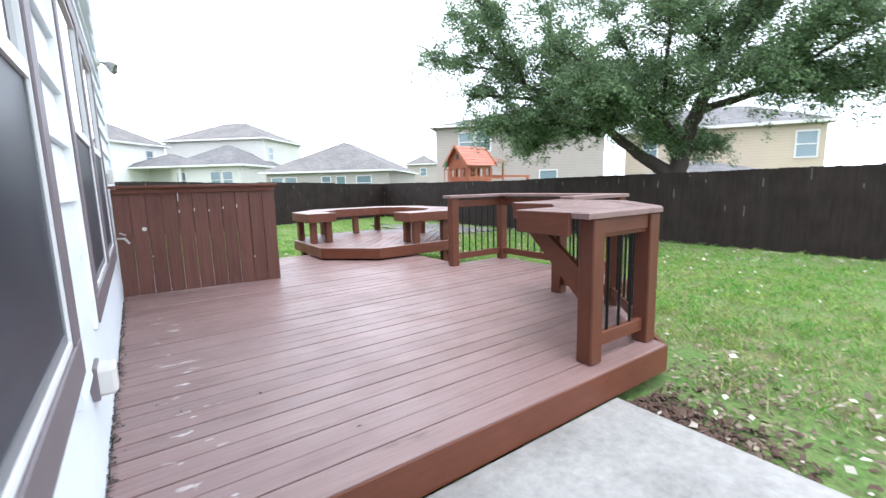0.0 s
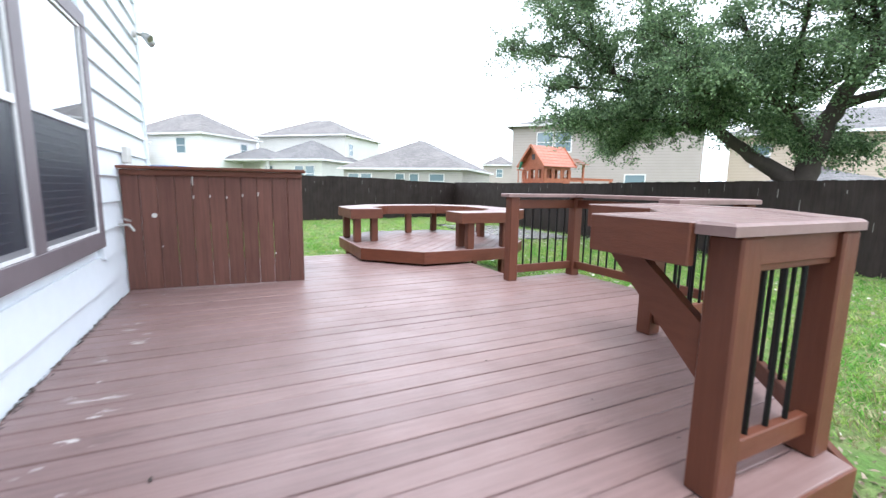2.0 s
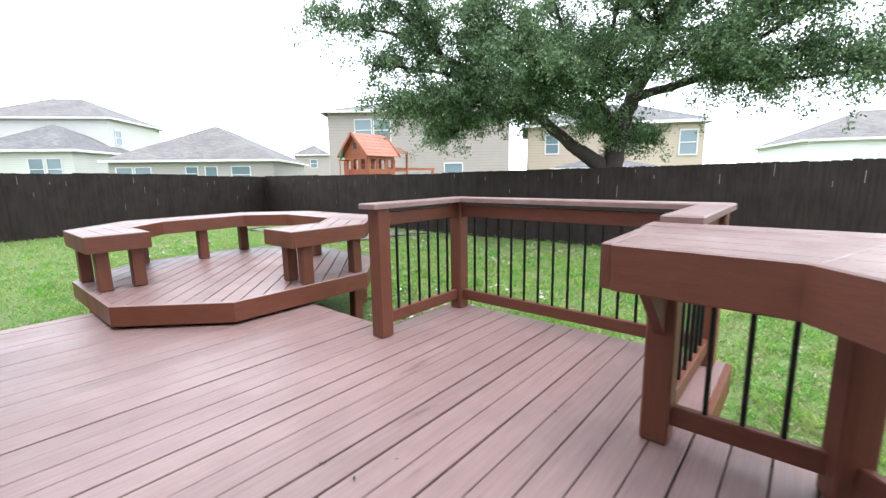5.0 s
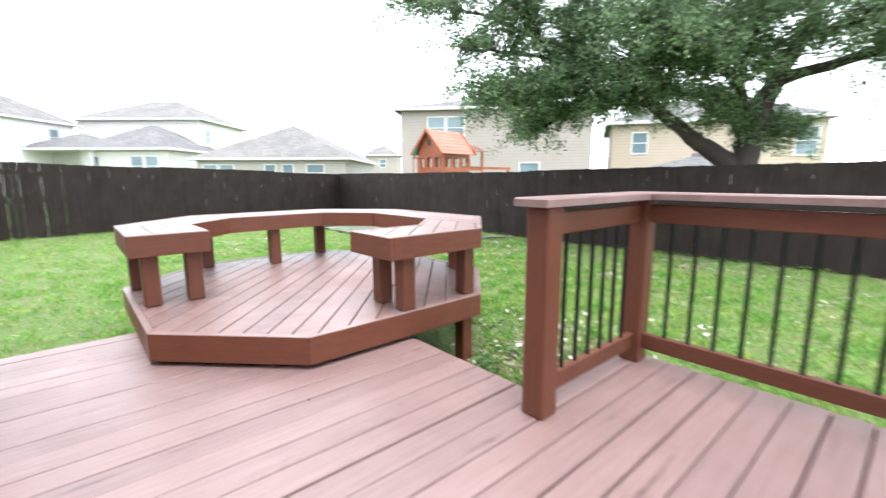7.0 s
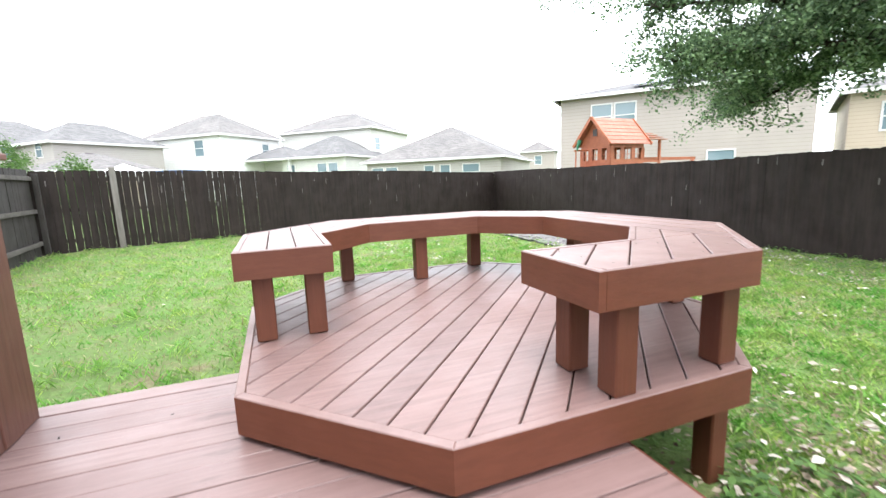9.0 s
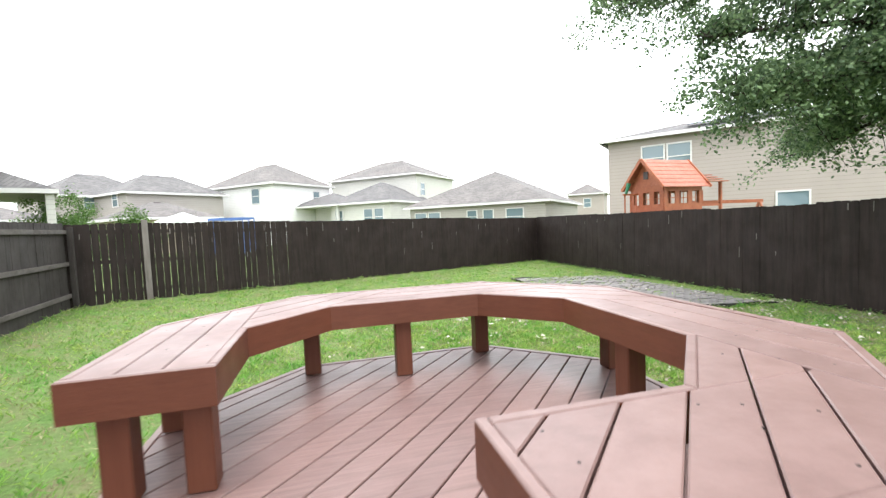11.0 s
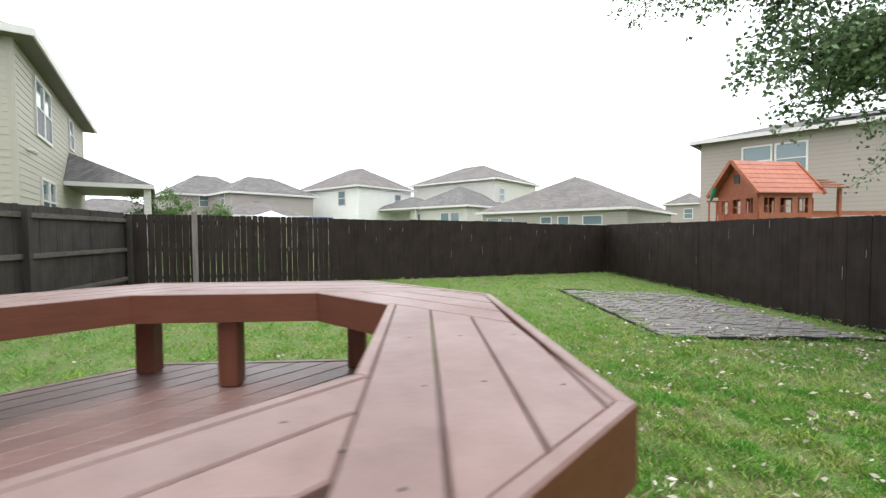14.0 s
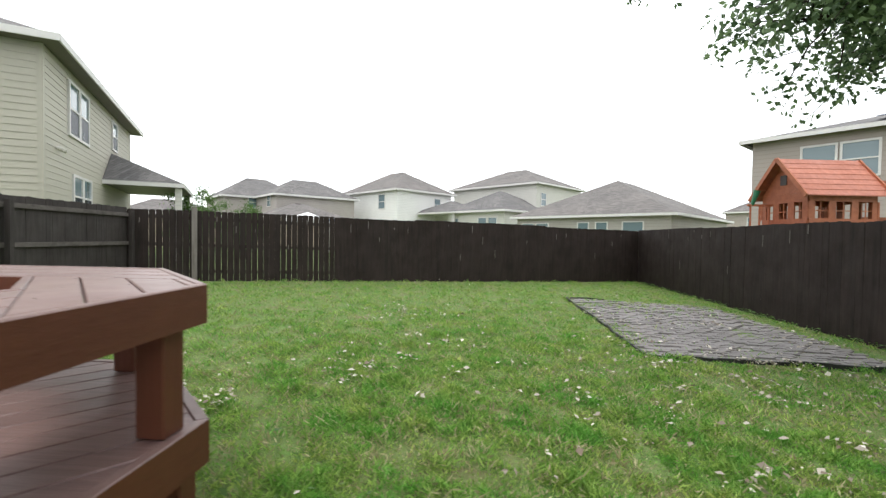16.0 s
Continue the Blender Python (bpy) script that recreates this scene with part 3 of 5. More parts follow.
def build_railing():
    r = thing("deck_railing", (4.3, 3.6, 0), "red-brown timber railing with black round balusters", "railing")
    a, b, c, d = (3.835, 4.515), (4.76, 4.515), (4.76, 2.58), (3.90, 2.58)
    top = 0.955
    for x, y in (a, b, c):
        post(r, x, y, top)
    span(r, (a[0] + 0.05, a[1]), (b[0] - 0.05, b[1]), top + 0.005)
    span(r, (b[0], b[1] - 0.05), (c[0], c[1] + 0.05), top + 0.005)
    span(r, (c[0] - 0.05, c[1]), (d[0], d[1]), top + 0.005)
    w = 0.085
    # mitred cap boards
    def capped(poly):
        part("cap", prism(poly, top, top + 0.038, 0.007), SEAT, r, "weathered pinkish cap board")
    capped([(a[0] - 0.11, a[1] - w), (b[0] - w, b[1] - w), (b[0] + w, b[1] + w), (a[0] - 0.11, a[1] + w)])
    capped([(b[0] - w, b[1] - w - 0.003), (c[0] - w, c[1] + w), (c[0] + w, c[1] - w), (b[0] + w, b[1] + w - 0.003)])
    capped([(c[0] - w - 0.003, c[1] + w), (3.845, c[1] + w), (3.845, c[1] - w), (c[0] + w - 0.003, c[1] - w)])


build_railing()


def build_bar():
    t = thing("bar_counter", (3.2, 1.9, 0), "red-brown outdoor bar counter with braces and black balusters", "bar counter")
    z = 0.955
    p1, p2, p4, p3 = (2.488, 1.312), (3.118, 1.312), (3.76, 1.98), (3.76, 2.60)
    post(t, *p1, z - 0.04)
    post(t, *p2, z - 0.04)
    post(t, *p4, z - 0.04, 0.115, 22)
    post(t, *p3, z - 0.04)
    for p, q in ((p1, p2), (p2, p4), (p4, p3)):
        P, Q = Vector(p), Vector(q)
        d = (Q - P).normalized() * 0.05
        span(t, P + d, Q - d, z - 0.03)
    # counter top boards inside a bullnosed border
    out = [(2.375, 1.245), (3.19, 1.245), (3.83, 1.93), (3.83, 2.68)]
    inner = [(3.16, 2.63), (3.14, 2.14), (2.80, 1.82), (2.36, 1.80)]
    for hull in ([(2.39, 1.375), (2.80, 1.375), (2.80, 1.80), (2.39, 1.785)], [(2.80, 1.375), (3.125, 1.375), (3.40, 1.66), (2.99, 1.985), (2.80, 1.80)],
                 [(3.40, 1.66), (3.69, 1.965), (3.155, 2.135), (2.99, 1.985)], [(3.69, 1.965), (3.69, 2.655), (3.175, 2.625), (3.155, 2.135)]):
        for q in strips(hull, 90, 0.1425, 0.005, -2.39):
            part("top_board", prism(q, z - 0.032, z, 0.003), SEAT, t)
    # border cap over the posts
    def cap(poly):
        part("border", prism(poly, z - 0.036, z + 0.006, 0.010), SEAT, t, "rounded border board")
    cap([(2.36, 1.242), (3.18, 1.242), (3.115, 1.37), (2.36, 1.37)])
    cap([(3.184, 1.244), (3.86, 1.92), (3.703, 1.953), (3.119, 1.372)])
    cap([(3.86, 1.924), (3.86, 2.70), (3.70, 2.70), (3.703, 1.957)])
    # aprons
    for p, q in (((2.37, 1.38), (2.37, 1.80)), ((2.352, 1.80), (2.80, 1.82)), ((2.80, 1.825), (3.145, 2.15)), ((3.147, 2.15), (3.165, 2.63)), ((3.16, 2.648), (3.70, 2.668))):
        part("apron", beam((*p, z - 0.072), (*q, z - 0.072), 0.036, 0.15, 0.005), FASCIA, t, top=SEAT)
    part("apron", beam((2.55, 1.295, z - 0.09), (3.15, 1.295, z - 0.09), 0.036, 0.10, 0.004), FASCIA, t)
    part("apron", beam((3.16, 1.30, z - 0.09), (3.80, 1.95, z - 0.09), 0.036, 0.10, 0.004), FASCIA, t)
    part("apron", beam((3.80, 1.95, z - 0.09), (3.80, 2.64, z - 0.09), 0.036, 0.10, 0.004), FASCIA, t)

    def brace(foot, tip, za, zb):
        """A board cut on the slant, from the post up to the counter's underside."""
        F, T = Vector(foot), Vector(tip)
        d = (T - F).normalized()
        s = Vector((-d.y, d.x)) * 0.02
        prof = [(F, za), (F, zb), (F + (T - F) * 0.62, 0.80), (T, 0.80)]
        bm = bmesh.new()
        l0 = [bm.verts.new((p.x + s.x, p.y + s.y, h)) for p, h in prof]
        l1 = [bm.verts.new((p.x - s.x, p.y - s.y, h)) for p, h in prof]
        bm.faces.new(l0)
        bm.faces.new(l1[::-1])
        for i in range(4):
            bm.faces.new((l0[i], l0[(i + 1) % 4], l1[(i + 1) % 4], l1[i]))
        part("brace", bm, FASCIA, t)
    brace((3.70, 2.60), (3.36, 2.60), 0.50, 0.68)
    brace((2.47, 1.37), (2.47, 1.80), 0.40, 0.60)


build_bar()


# ---- raised octagon platform and its bench ----
def octagon(x0, x1, y0, y1, c):
    return [(x0 + c, y0), (x1 - c, y0), (x1, y0 + c), (x1, y1 - c), (x1 - c, y1), (x0 + c, y1), (x0, y1 - c), (x0, y0 + c)]


OX0, OX1, OY0, OY1 = 2.56, 5.30, 5.64, 8.40
PZ, BZ = 0.190, 0.705


def build_platform():
    p = thing("octagon_platform", (3.93, 7.0, 0), "raised octagonal timber platform with diagonal boards", "platform")
    outer = octagon(OX0, OX1, OY0, OY1, 0.68)
    rim = octagon(OX0 + 0.04, OX1 - 0.04, OY0 + 0.04, OY1 - 0.04, 0.665)
    for q in strips(rim, 48, 0.146, 0.007, 0.03):
        part("board", prism(q, PZ - 0.036, PZ, 0.004), DECK_DIAG, p)
    for i, a in enumerate(outer):
        b = outer[(i + 1) % 8]
        A, B = rim[i], rim[(i + 1) % 8]
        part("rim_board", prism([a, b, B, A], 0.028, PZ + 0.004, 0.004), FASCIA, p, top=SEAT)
    bm = bmesh.new()
    prism(octagon(OX0 + 0.1, OX1 - 0.1, OY0 + 0.1, OY1 - 0.1, 0.65), 0.03, 0.148, bm=bm)
    part("joists", bm, FASCIA, p)
    for x, y in ((4.55, 5.76), (5.18, 7.70), (4.62, 8.25), (3.3, 8.25), (2.70, 7.62), (5.18, 6.45)):
        post(p, x, y, 0.06, 0.10, 0, ground_z(x, y) - 0.05)


build_platform()


def build_bench():
    b = thing("octagon_bench", (3.93, 7.0, PZ), "red-brown curved eight-sided timber bench with open front", "bench")
    x0, x1, y0, y1, c = OX0 - 0.005, OX1 - 0.012, OY0 - 0.01, OY1 + 0.005, 0.68
    X0, X1, Y0, Y1, C = 3.05, 4.795, 6.13, 7.85, 0.40
    end_x, end_y = 3.82, 6.88
    O = [(end_x, y0), (x1 - c, y0), (x1 + 0.042, y0 + c + 0.025), (x1, y1 - c), (x1 - c, y1), (x0 + c, y1), (x0, y1 - c), (x0, end_y)]
    I = [(end_x, Y0), (X1 - C, Y0), (X1, Y0 + C), (X1, Y1 - C), (X1 - C, Y1), (X0 + C, Y1), (X0, Y1 - C), (X0, end_y)]
    t = 0.034
    # fascia rings, outside and inside, mitred
    def inset(poly, d):
        out = []
        n = len(poly)
        for i, p in enumerate(poly):
            dirs = []
            if i > 0:
                dirs.append((Vector(p) - Vector(poly[i - 1])).normalized())
            if i < n - 1:
                dirs.append((Vector(poly[i + 1]) - Vector(p)).normalized())
            nn = sum((Vector((-v.y, v.x)) for v in dirs), Vector((0, 0))).normalized()
            k = d / max(0.3, nn.dot(Vector((-dirs[0].y, dirs[0].x))))
            out.append((p[0] + nn.x * k, p[1] + nn.y * k))
        return out
    O2, I2 = inset(O, t), inset(I, -t)
    for i in range(7):
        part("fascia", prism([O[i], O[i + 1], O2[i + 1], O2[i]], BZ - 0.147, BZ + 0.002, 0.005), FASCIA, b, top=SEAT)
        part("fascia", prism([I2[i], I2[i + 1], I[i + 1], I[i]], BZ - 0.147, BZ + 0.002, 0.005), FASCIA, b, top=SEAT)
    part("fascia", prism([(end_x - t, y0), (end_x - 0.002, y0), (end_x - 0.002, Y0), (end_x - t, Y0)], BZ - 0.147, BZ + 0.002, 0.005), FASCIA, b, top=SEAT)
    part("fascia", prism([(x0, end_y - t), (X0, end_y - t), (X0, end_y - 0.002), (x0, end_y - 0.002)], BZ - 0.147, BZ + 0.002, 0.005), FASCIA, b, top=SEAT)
    # seat boards: straight runs go through, corner runs butt against them
    zt = BZ - 0.001
    def lay(hull, ang, off):
        for q in strips(hull, ang, 0.148, 0.006, off):
            part("seat_board", prism(q, BZ - 0.038, zt, 0.004), SEAT, b)
    o, n = O2, I2
    g = 0.004
    # inner-edge lines of the straight runs reach to the outer corner edges
    def on(a, b2, x=None, y=None):
        if x is not None:
            k = (x - a[0]) / (b2[0] - a[0])
        else:
            k = (y - a[1]) / (b2[1] - a[1])
        return (a[0] + (b2[0] - a[0]) * k, a[1] + (b2[1] - a[1]) * k)
    xr, yt, xl, yb = n[2][0], n[4][1], n[6][0], n[0][1]
    # each run reaches past the one before it, seen anticlockwise
    out_e = (o[3][0], n[3][1] - (o[3][0] - xr))
    out_n = (n[5][0] + (o[4][1] - yt), o[4][1])
    lay([o[0], o[1], on(o[1], o[2], x=xr), (xr, yb), (o[0][0], yb)], 45, 0.03)
    lay([n[1], (xr, yb), n[2]], 45, 0.03)
    lay([on(o[1], o[2], x=xr), o[2], out_e, n[3]], 90, -xr)
    lay([n[3], out_e, o[3], on(o[3], o[4], y=yt), n[4]], 135, -(n[3][0] + n[3][1]) / math.sqrt(2))
    lay([n[5], n[4], on(o[3], o[4], y=yt), o[4], out_n], 0, yt)
    lay([n[6], n[5], out_n, o[5], on(o[5], o[6], x=xl)], 45, (n[6][1] - n[6][0]) / math.sqrt(2))
    lay([o[7], (xl, o[7][1]), on(o[5], o[6], x=xl), o[6]], 90, -xl)
    heads = bmesh.new()
    nr = random.Random(9)
    for a, b2 in zip(O2[:-1], O2[1:]):
        A, B = Vector(a), Vector(b2)
        d = (B - A).normalized()
        w = Vector((-d.y, d.x))
        k = 0.12
        while k < (B - A).length - 0.05:
            for u in (0.07, 0.21, 0.36):
                p = A + d * (k + nr.uniform(-0.03, 0.03)) + w * (u + nr.uniform(-0.02, 0.02))
                rod((p.x, p.y, zt - 0.002), (p.x, p.y, zt + 0.0006), 0.0045, 0.0045, 6, heads)
            k += 0.42
    tagged(part("nail_heads", heads, BLACK, b), kind="stuff")
    for x, y in ((2.68, 6.98), (2.95, 6.99), (2.66, 7.60), (3.31, 8.22), (3.90, 7.97), (4.54, 8.25), (5.21, 7.58), (4.88, 6.97), (5.14, 6.50), (3.95, 5.98), (3.96, 5.72), (4.56, 5.76)):
        bm = box(x - 0.052, x + 0.052, y - 0.052, y + 0.052, PZ + 0.004, BZ - 0.04, 0.006)
        part("leg", bm, POST, b)


build_bench()


# ---- fences ----
FA, FB, FC, FD = (-0.95, 9.6), (-1.92, 15.85), (12.78, 23.45), (12.15, -6.0)


def build_fence(name, a, b, label, mat, side, seed, gappy=False, rail_mat=None, height=1.80, step=0.1425, rise=0.0, drips=0):
    f = thing(name, (*((Vector(a) + Vector(b)) / 2), ground_z(*((Vector(a) + Vector(b)) / 2))), label, "fence")
    rng = random.Random(seed)
    A, B = Vector(a), Vector(b)
    d = (B - A).normalized()
    n = Vector((-d.y, d.x)) * side
    L = (B - A).length
    ang = math.degrees(math.atan2(d.y, d.x))
    k = 0
    count = round(L / step)
    step = L / count
    lift = 0.0
    for k in range(count):
        c = A + d * (step * (k + 0.5))
        if k % 17 == 0:
            lift = rng.uniform(-0.02, 0.03)
        zb = ground_z(c.x, c.y) + 0.01
        h = height + lift + rng.uniform(-0.008, 0.008) + rise * k / count
        w = step - (rng.choice((0.001, 0.004, 0.009, 0.014)) if gappy and 1 < k < 34 else rng.choice((-0.002, -0.001, 0.0)))
        bm = bmesh.new()
        prof = [(-w / 2, 0), (w / 2, 0), (w / 2, h - 0.018), (w / 2 - 0.022, h), (-w / 2 + 0.022, h), (-w / 2, h - 0.018)]
        lo = [bm.verts.new((x, 0, z)) for x, z in prof]
        hi = [bm.verts.new((x, 0.016, z)) for x, z in prof]
        bm.faces.new(lo)
        bm.faces.new(hi[::-1])
        for i in range(6):
            bm.faces.new((lo[i], lo[(i + 1) % 6], hi[(i + 1) % 6], hi[i]))
        bm.transform(pose(c.x, c.y, zb, rng.uniform(-0.12, 0.12), rng.uniform(-0.03, 0.03), ang) @ Matrix.Translation((0, rng.uniform(-0.004, 0.004), 0)))
        part("picket", bm, mat, f)
        if k % 3 == 1 and rng.random() < drips:
            # pale run of old paint down the yard face
            q = c - n * 0.008 + d * rng.uniform(-0.05, 0.05)
            z0 = zb + h - rng.choice((0.03, 0.03, 0.35, 0.8)) - rng.uniform(0.0, 0.25)
            part("drip_mark", beam((q.x, q.y, z0 - rng.uniform(0.05, 0.28)), (q.x + d.x * 0.002, q.y + d.y * 0.002, z0), 0.004, rng.uniform(0.008, 0.02), 0), FENCE_GREY, f, "pale drip streak")
    off = n * 0.035
    for hz in (0.28, 0.95, 1.62):
        p, q = A + off, B + off
        part("rail", beam((p.x, p.y, ground_z(*a) + hz), (q.x, q.y, ground_z(*b) + hz), 0.04, 0.085, 0.004), rail_mat or mat, f)
    m = int(L / 2.4)
    for k in range(m + 1):
        c = A + d * (L * k / m) + n * 0.10
        zb = ground_z(c.x, c.y)
        bm = box(-0.045, 0.045, -0.045, 0.045, zb - 0.1, zb + 1.72, 0.004)
        bm.transform(pose(c.x, c.y, 0, 0, 0, ang))
        part("post", bm, mat, f)
    return f


north = build_fence("fence_north", FB, FC, "dark brown stained picket fence along the back of the yard", FENCE, 1, 1, True, height=1.77, rise=0.24, drips=0.6)
build_fence("fence_east", FC, FD, "dark brown stained picket fence with dog-eared tops", FENCE, 1, 2, height=2.0, rise=-0.09, drips=0.6)
build_fence("fence_west", FA, FB, "faded dark fence seen from its rail side", FENCE_BACK, -1, 3, False, RAIL_GREY)


def build_grey_slat(fence):
    """A single unpainted board nailed over the pickets."""
    d = (Vector(FC) - Vector(FB)).normalized()
    c = Vector(FB) + d * 1.40 - Vector((-d.y, d.x)) * 0.03
    zb = ground_z(c.x, c.y)
    bm = box(-0.06, 0.06, -0.02, 0.02, zb, zb + 1.86, 0.004)
    bm.transform(pose(c.x, c.y, 0, 0, 0, math.degrees(math.atan2(d.y, d.x))))
    part("slat", bm, FENCE_GREY, fence, "grey unpainted board")


build_grey_slat(north)


# ---- paver patch ----
def build_pavers():
    p = thing("paver_patch", (10.2, 14.0, ground_z(10.2, 14.0)), "patch of grey brick pavers laid in the lawn", "pavers", kind="structure")
    rng = random.Random(5)
    x0, x1, y0, y1 = 8.53, 11.95, 11.75, 17.15
    shared = []
    for k in range(4):
        bm = box(-0.098, 0.098, -0.048, 0.048, -0.05, 0.012, 0.006)
        me = bpy.data.meshes.new("paver")
        bm.to_mesh(me)
        bm.free()
        me.materials.append(PAVER)
        shared.append(me)
    rows = int((y1 - y0) / 0.116)
    cells = []
    for j in range(rows):
        for i in range(int((x1 - x0) / 0.216)):
            x = x0 + 0.11 + i * 0.216 + (0.108 if j % 2 else 0)
            y = y0 + 0.06 + j * 0.116
            cells.append((x + (y - y0) * 0.03, y))
    near = cells[:300]
    for x, y in near:
        ob = new("paver", rng.choice(shared))
        ob.parent = p
        ob.matrix_basis = Matrix.Translation(-ORIGIN[p]) @ pose(x, y, ground_z(x, y) + rng.uniform(0.002, 0.026) + 0.02 * noise.noise((x * 1.5, y * 1.5, 4.0)), rng.uniform(-4, 4), rng.uniform(-3, 3), rng.uniform(-2.5, 2.5))
    bm = bmesh.new()
    for x, y in cells[300:]:
        if rng.random() < 0.94:
            m = pose(x, y, ground_z(x, y) + rng.uniform(0.0, 0.024) + 0.02 * noise.noise((x * 1.5, y * 1.5, 4.0)), rng.uniform(-4, 4), rng.uniform(-3, 3), rng.uniform(-2.5, 2.5))
            box(-0.098, 0.098, -0.048, 0.048, -0.05, 0.012, 0, m, bm)
    tagged(part("far_pavers", bm, PAVER, p), kind="stuff")
    for a, b in (((x0 - 0.02, y0 - 0.02), (x1 + 0.1, y0 - 0.02)), ((x0 - 0.02, y0 - 0.02), (x0 + 0.15, y1)), ((x0 + 0.15, y1), (x0 + 1.1, y1 + 0.02))):
        A, B = Vector(a), Vector(b)
        n = max(2, round((B - A).length / 0.45))
        line = [A.lerp(B, k / n) + Vector((rng.uniform(-0.03, 0.03), rng.uniform(-0.025, 0.025))) for k in range(n + 1)]
        for u, v in zip(line[:-1], line[1:]):
            part("edging", beam((u.x, u.y, ground_z(u.x, u.y) + rng.uniform(0.0, 0.035)), (v.x, v.y, ground_z(v.x, v.y) + rng.uniform(0.0, 0.035)), 0.03, 0.085, 0.003), EDGING, p, "black plastic edging")


build_pavers()


# ---- neighbouring houses ----
def roof_mesh(w, d, zr, over, hip):
    """A hip roof over a w by d box whose near corner is the origin; eave at 0, apex at zr. UV in metres."""
    bm = bmesh.new()
    uv = bm.loops.layers.uv.new("UVMap")
    x0, x1, y0, y1 = -over, w + over, -over, d + over
    if w >= d:
        h = min(hip, (x1 - x0) / 2 - 0.05)
        ridge = ((x0 + h, (y0 + y1) / 2, zr), (x1 - h, (y0 + y1) / 2, zr))
    else:
        h = min(hip, (y1 - y0) / 2 - 0.05)
        ridge = (((x0 + x1) / 2, y0 + h, zr), ((x0 + x1) / 2, y1 - h, zr))
    c = [bm.verts.new(v) for v in ((x0, y0, 0), (x1, y0, 0), (x1, y1, 0), (x0, y1, 0))]
    r = [bm.verts.new(v) for v in ridge]
    if w >= d:
        faces = ((c[0], c[1], r[1], r[0]), (c[1], c[2], r[1]), (c[2], c[3], r[0], r[1]), (c[3], c[0], r[0]))
    else:
        faces = ((c[0], c[1], r[0]), (c[1], c[2], r[1], r[0]), (c[2], c[3], r[1]), (c[3], c[0], r[0], r[1]))
    for f in faces:
        face = bm.faces.new(f)
        e = (f[1].co - f[0].co).normalized()
        face.normal_update()
        up = face.normal.cross(e)
        for lp in face.loops:
            q = lp.vert.co - f[0].co
            lp[uv].uv = (q.dot(e), q.dot(up))
    bm.faces.new(c[::-1])
    return bm


def far_window(parent, m, x, z, w, h, split=True, face="x"):
    """A window on the face that runs along local x (y = 0) or local y (x = 0)."""
    def at(a0, a1, out0, out1, z0, z1):
        return box(a0, a1, -out1, -out0, z0, z1) if face == "x" else box(-out1, -out0, a0, a1, z0, z1)
    f = bmesh.new()
    t = 0.09
    for c in ((x - t, x + w + t, z - t, z), (x - t, x + w + t, z + h, z + h + t), (x - t, x, z, z + h), (x + w, x + w + t, z, z + h)) + (((x, x + w, z + h / 2 - 0.03, z + h / 2 + 0.03),) if split else ()):
        if face == "x":
            box(c[0], c[1], -0.06, 0.05, c[2], c[3], bm=f)
        else:
            box(-0.06, 0.05, c[0], c[1], c[2], c[3], bm=f)
    f.transform(m)
    win = part("window", f, FASCIA_WHITE, parent)
    g = at(x, x + w, 0.005, 0.02, z, z + h)
    g.transform(m)
    part("pane", g, FAR_PANE, win)


def house(label, corner, angle, w, d, eave, rise, wall_mat, roof_mat, over=0.45, hip=5.0, windows=(), base=-1.0, size=1.0, lift=0.0):
    """corner: the near corner of the walls; w runs along angle, d along angle + 90; size shrinks the whole house."""
    h = thing("house", (*corner, base), label, "house")
    m = Matrix.Translation((*corner, lift)) @ pose(0, 0, 0, 0, 0, angle) @ Matrix.Scale(size, 4)
    bm = box(0, w, 0, d, base, eave)
    bm.transform(m)
    part("wall", bm, wall_mat, h)
    bm = roof_mesh(w, d, rise, over, hip)
    bm.transform(m @ Matrix.Translation((0, 0, eave)))
    part("roof", bm, roof_mat, h)
    bm = bmesh.new()
    for c in ((-over - 0.03, w + over + 0.03, -over - 0.03, -over), (-over - 0.03, w + over + 0.03, d + over, d + over + 0.03), (-over - 0.03, -over, -over, d + over), (w + over, w + over + 0.03, -over, d + over)):
        box(c[0], c[1], c[2], c[3], eave - 0.16, eave + 0.03, bm=bm)
    bm.transform(m)
    part("fascia", bm, FASCIA_WHITE, h)
    for wd in windows:
        far_window(h, m, *wd)
    bm = bmesh.new()
    box(w * 0.45, w * 0.45 + 0.5, d * 0.45, d * 0.45 + 0.35, eave + rise * 0.78, eave + rise * 0.78 + 0.3, bm=bm)
    bm.transform(m)
    part("roof_vent", bm, BROWN_TRIM, h)
    return h, m


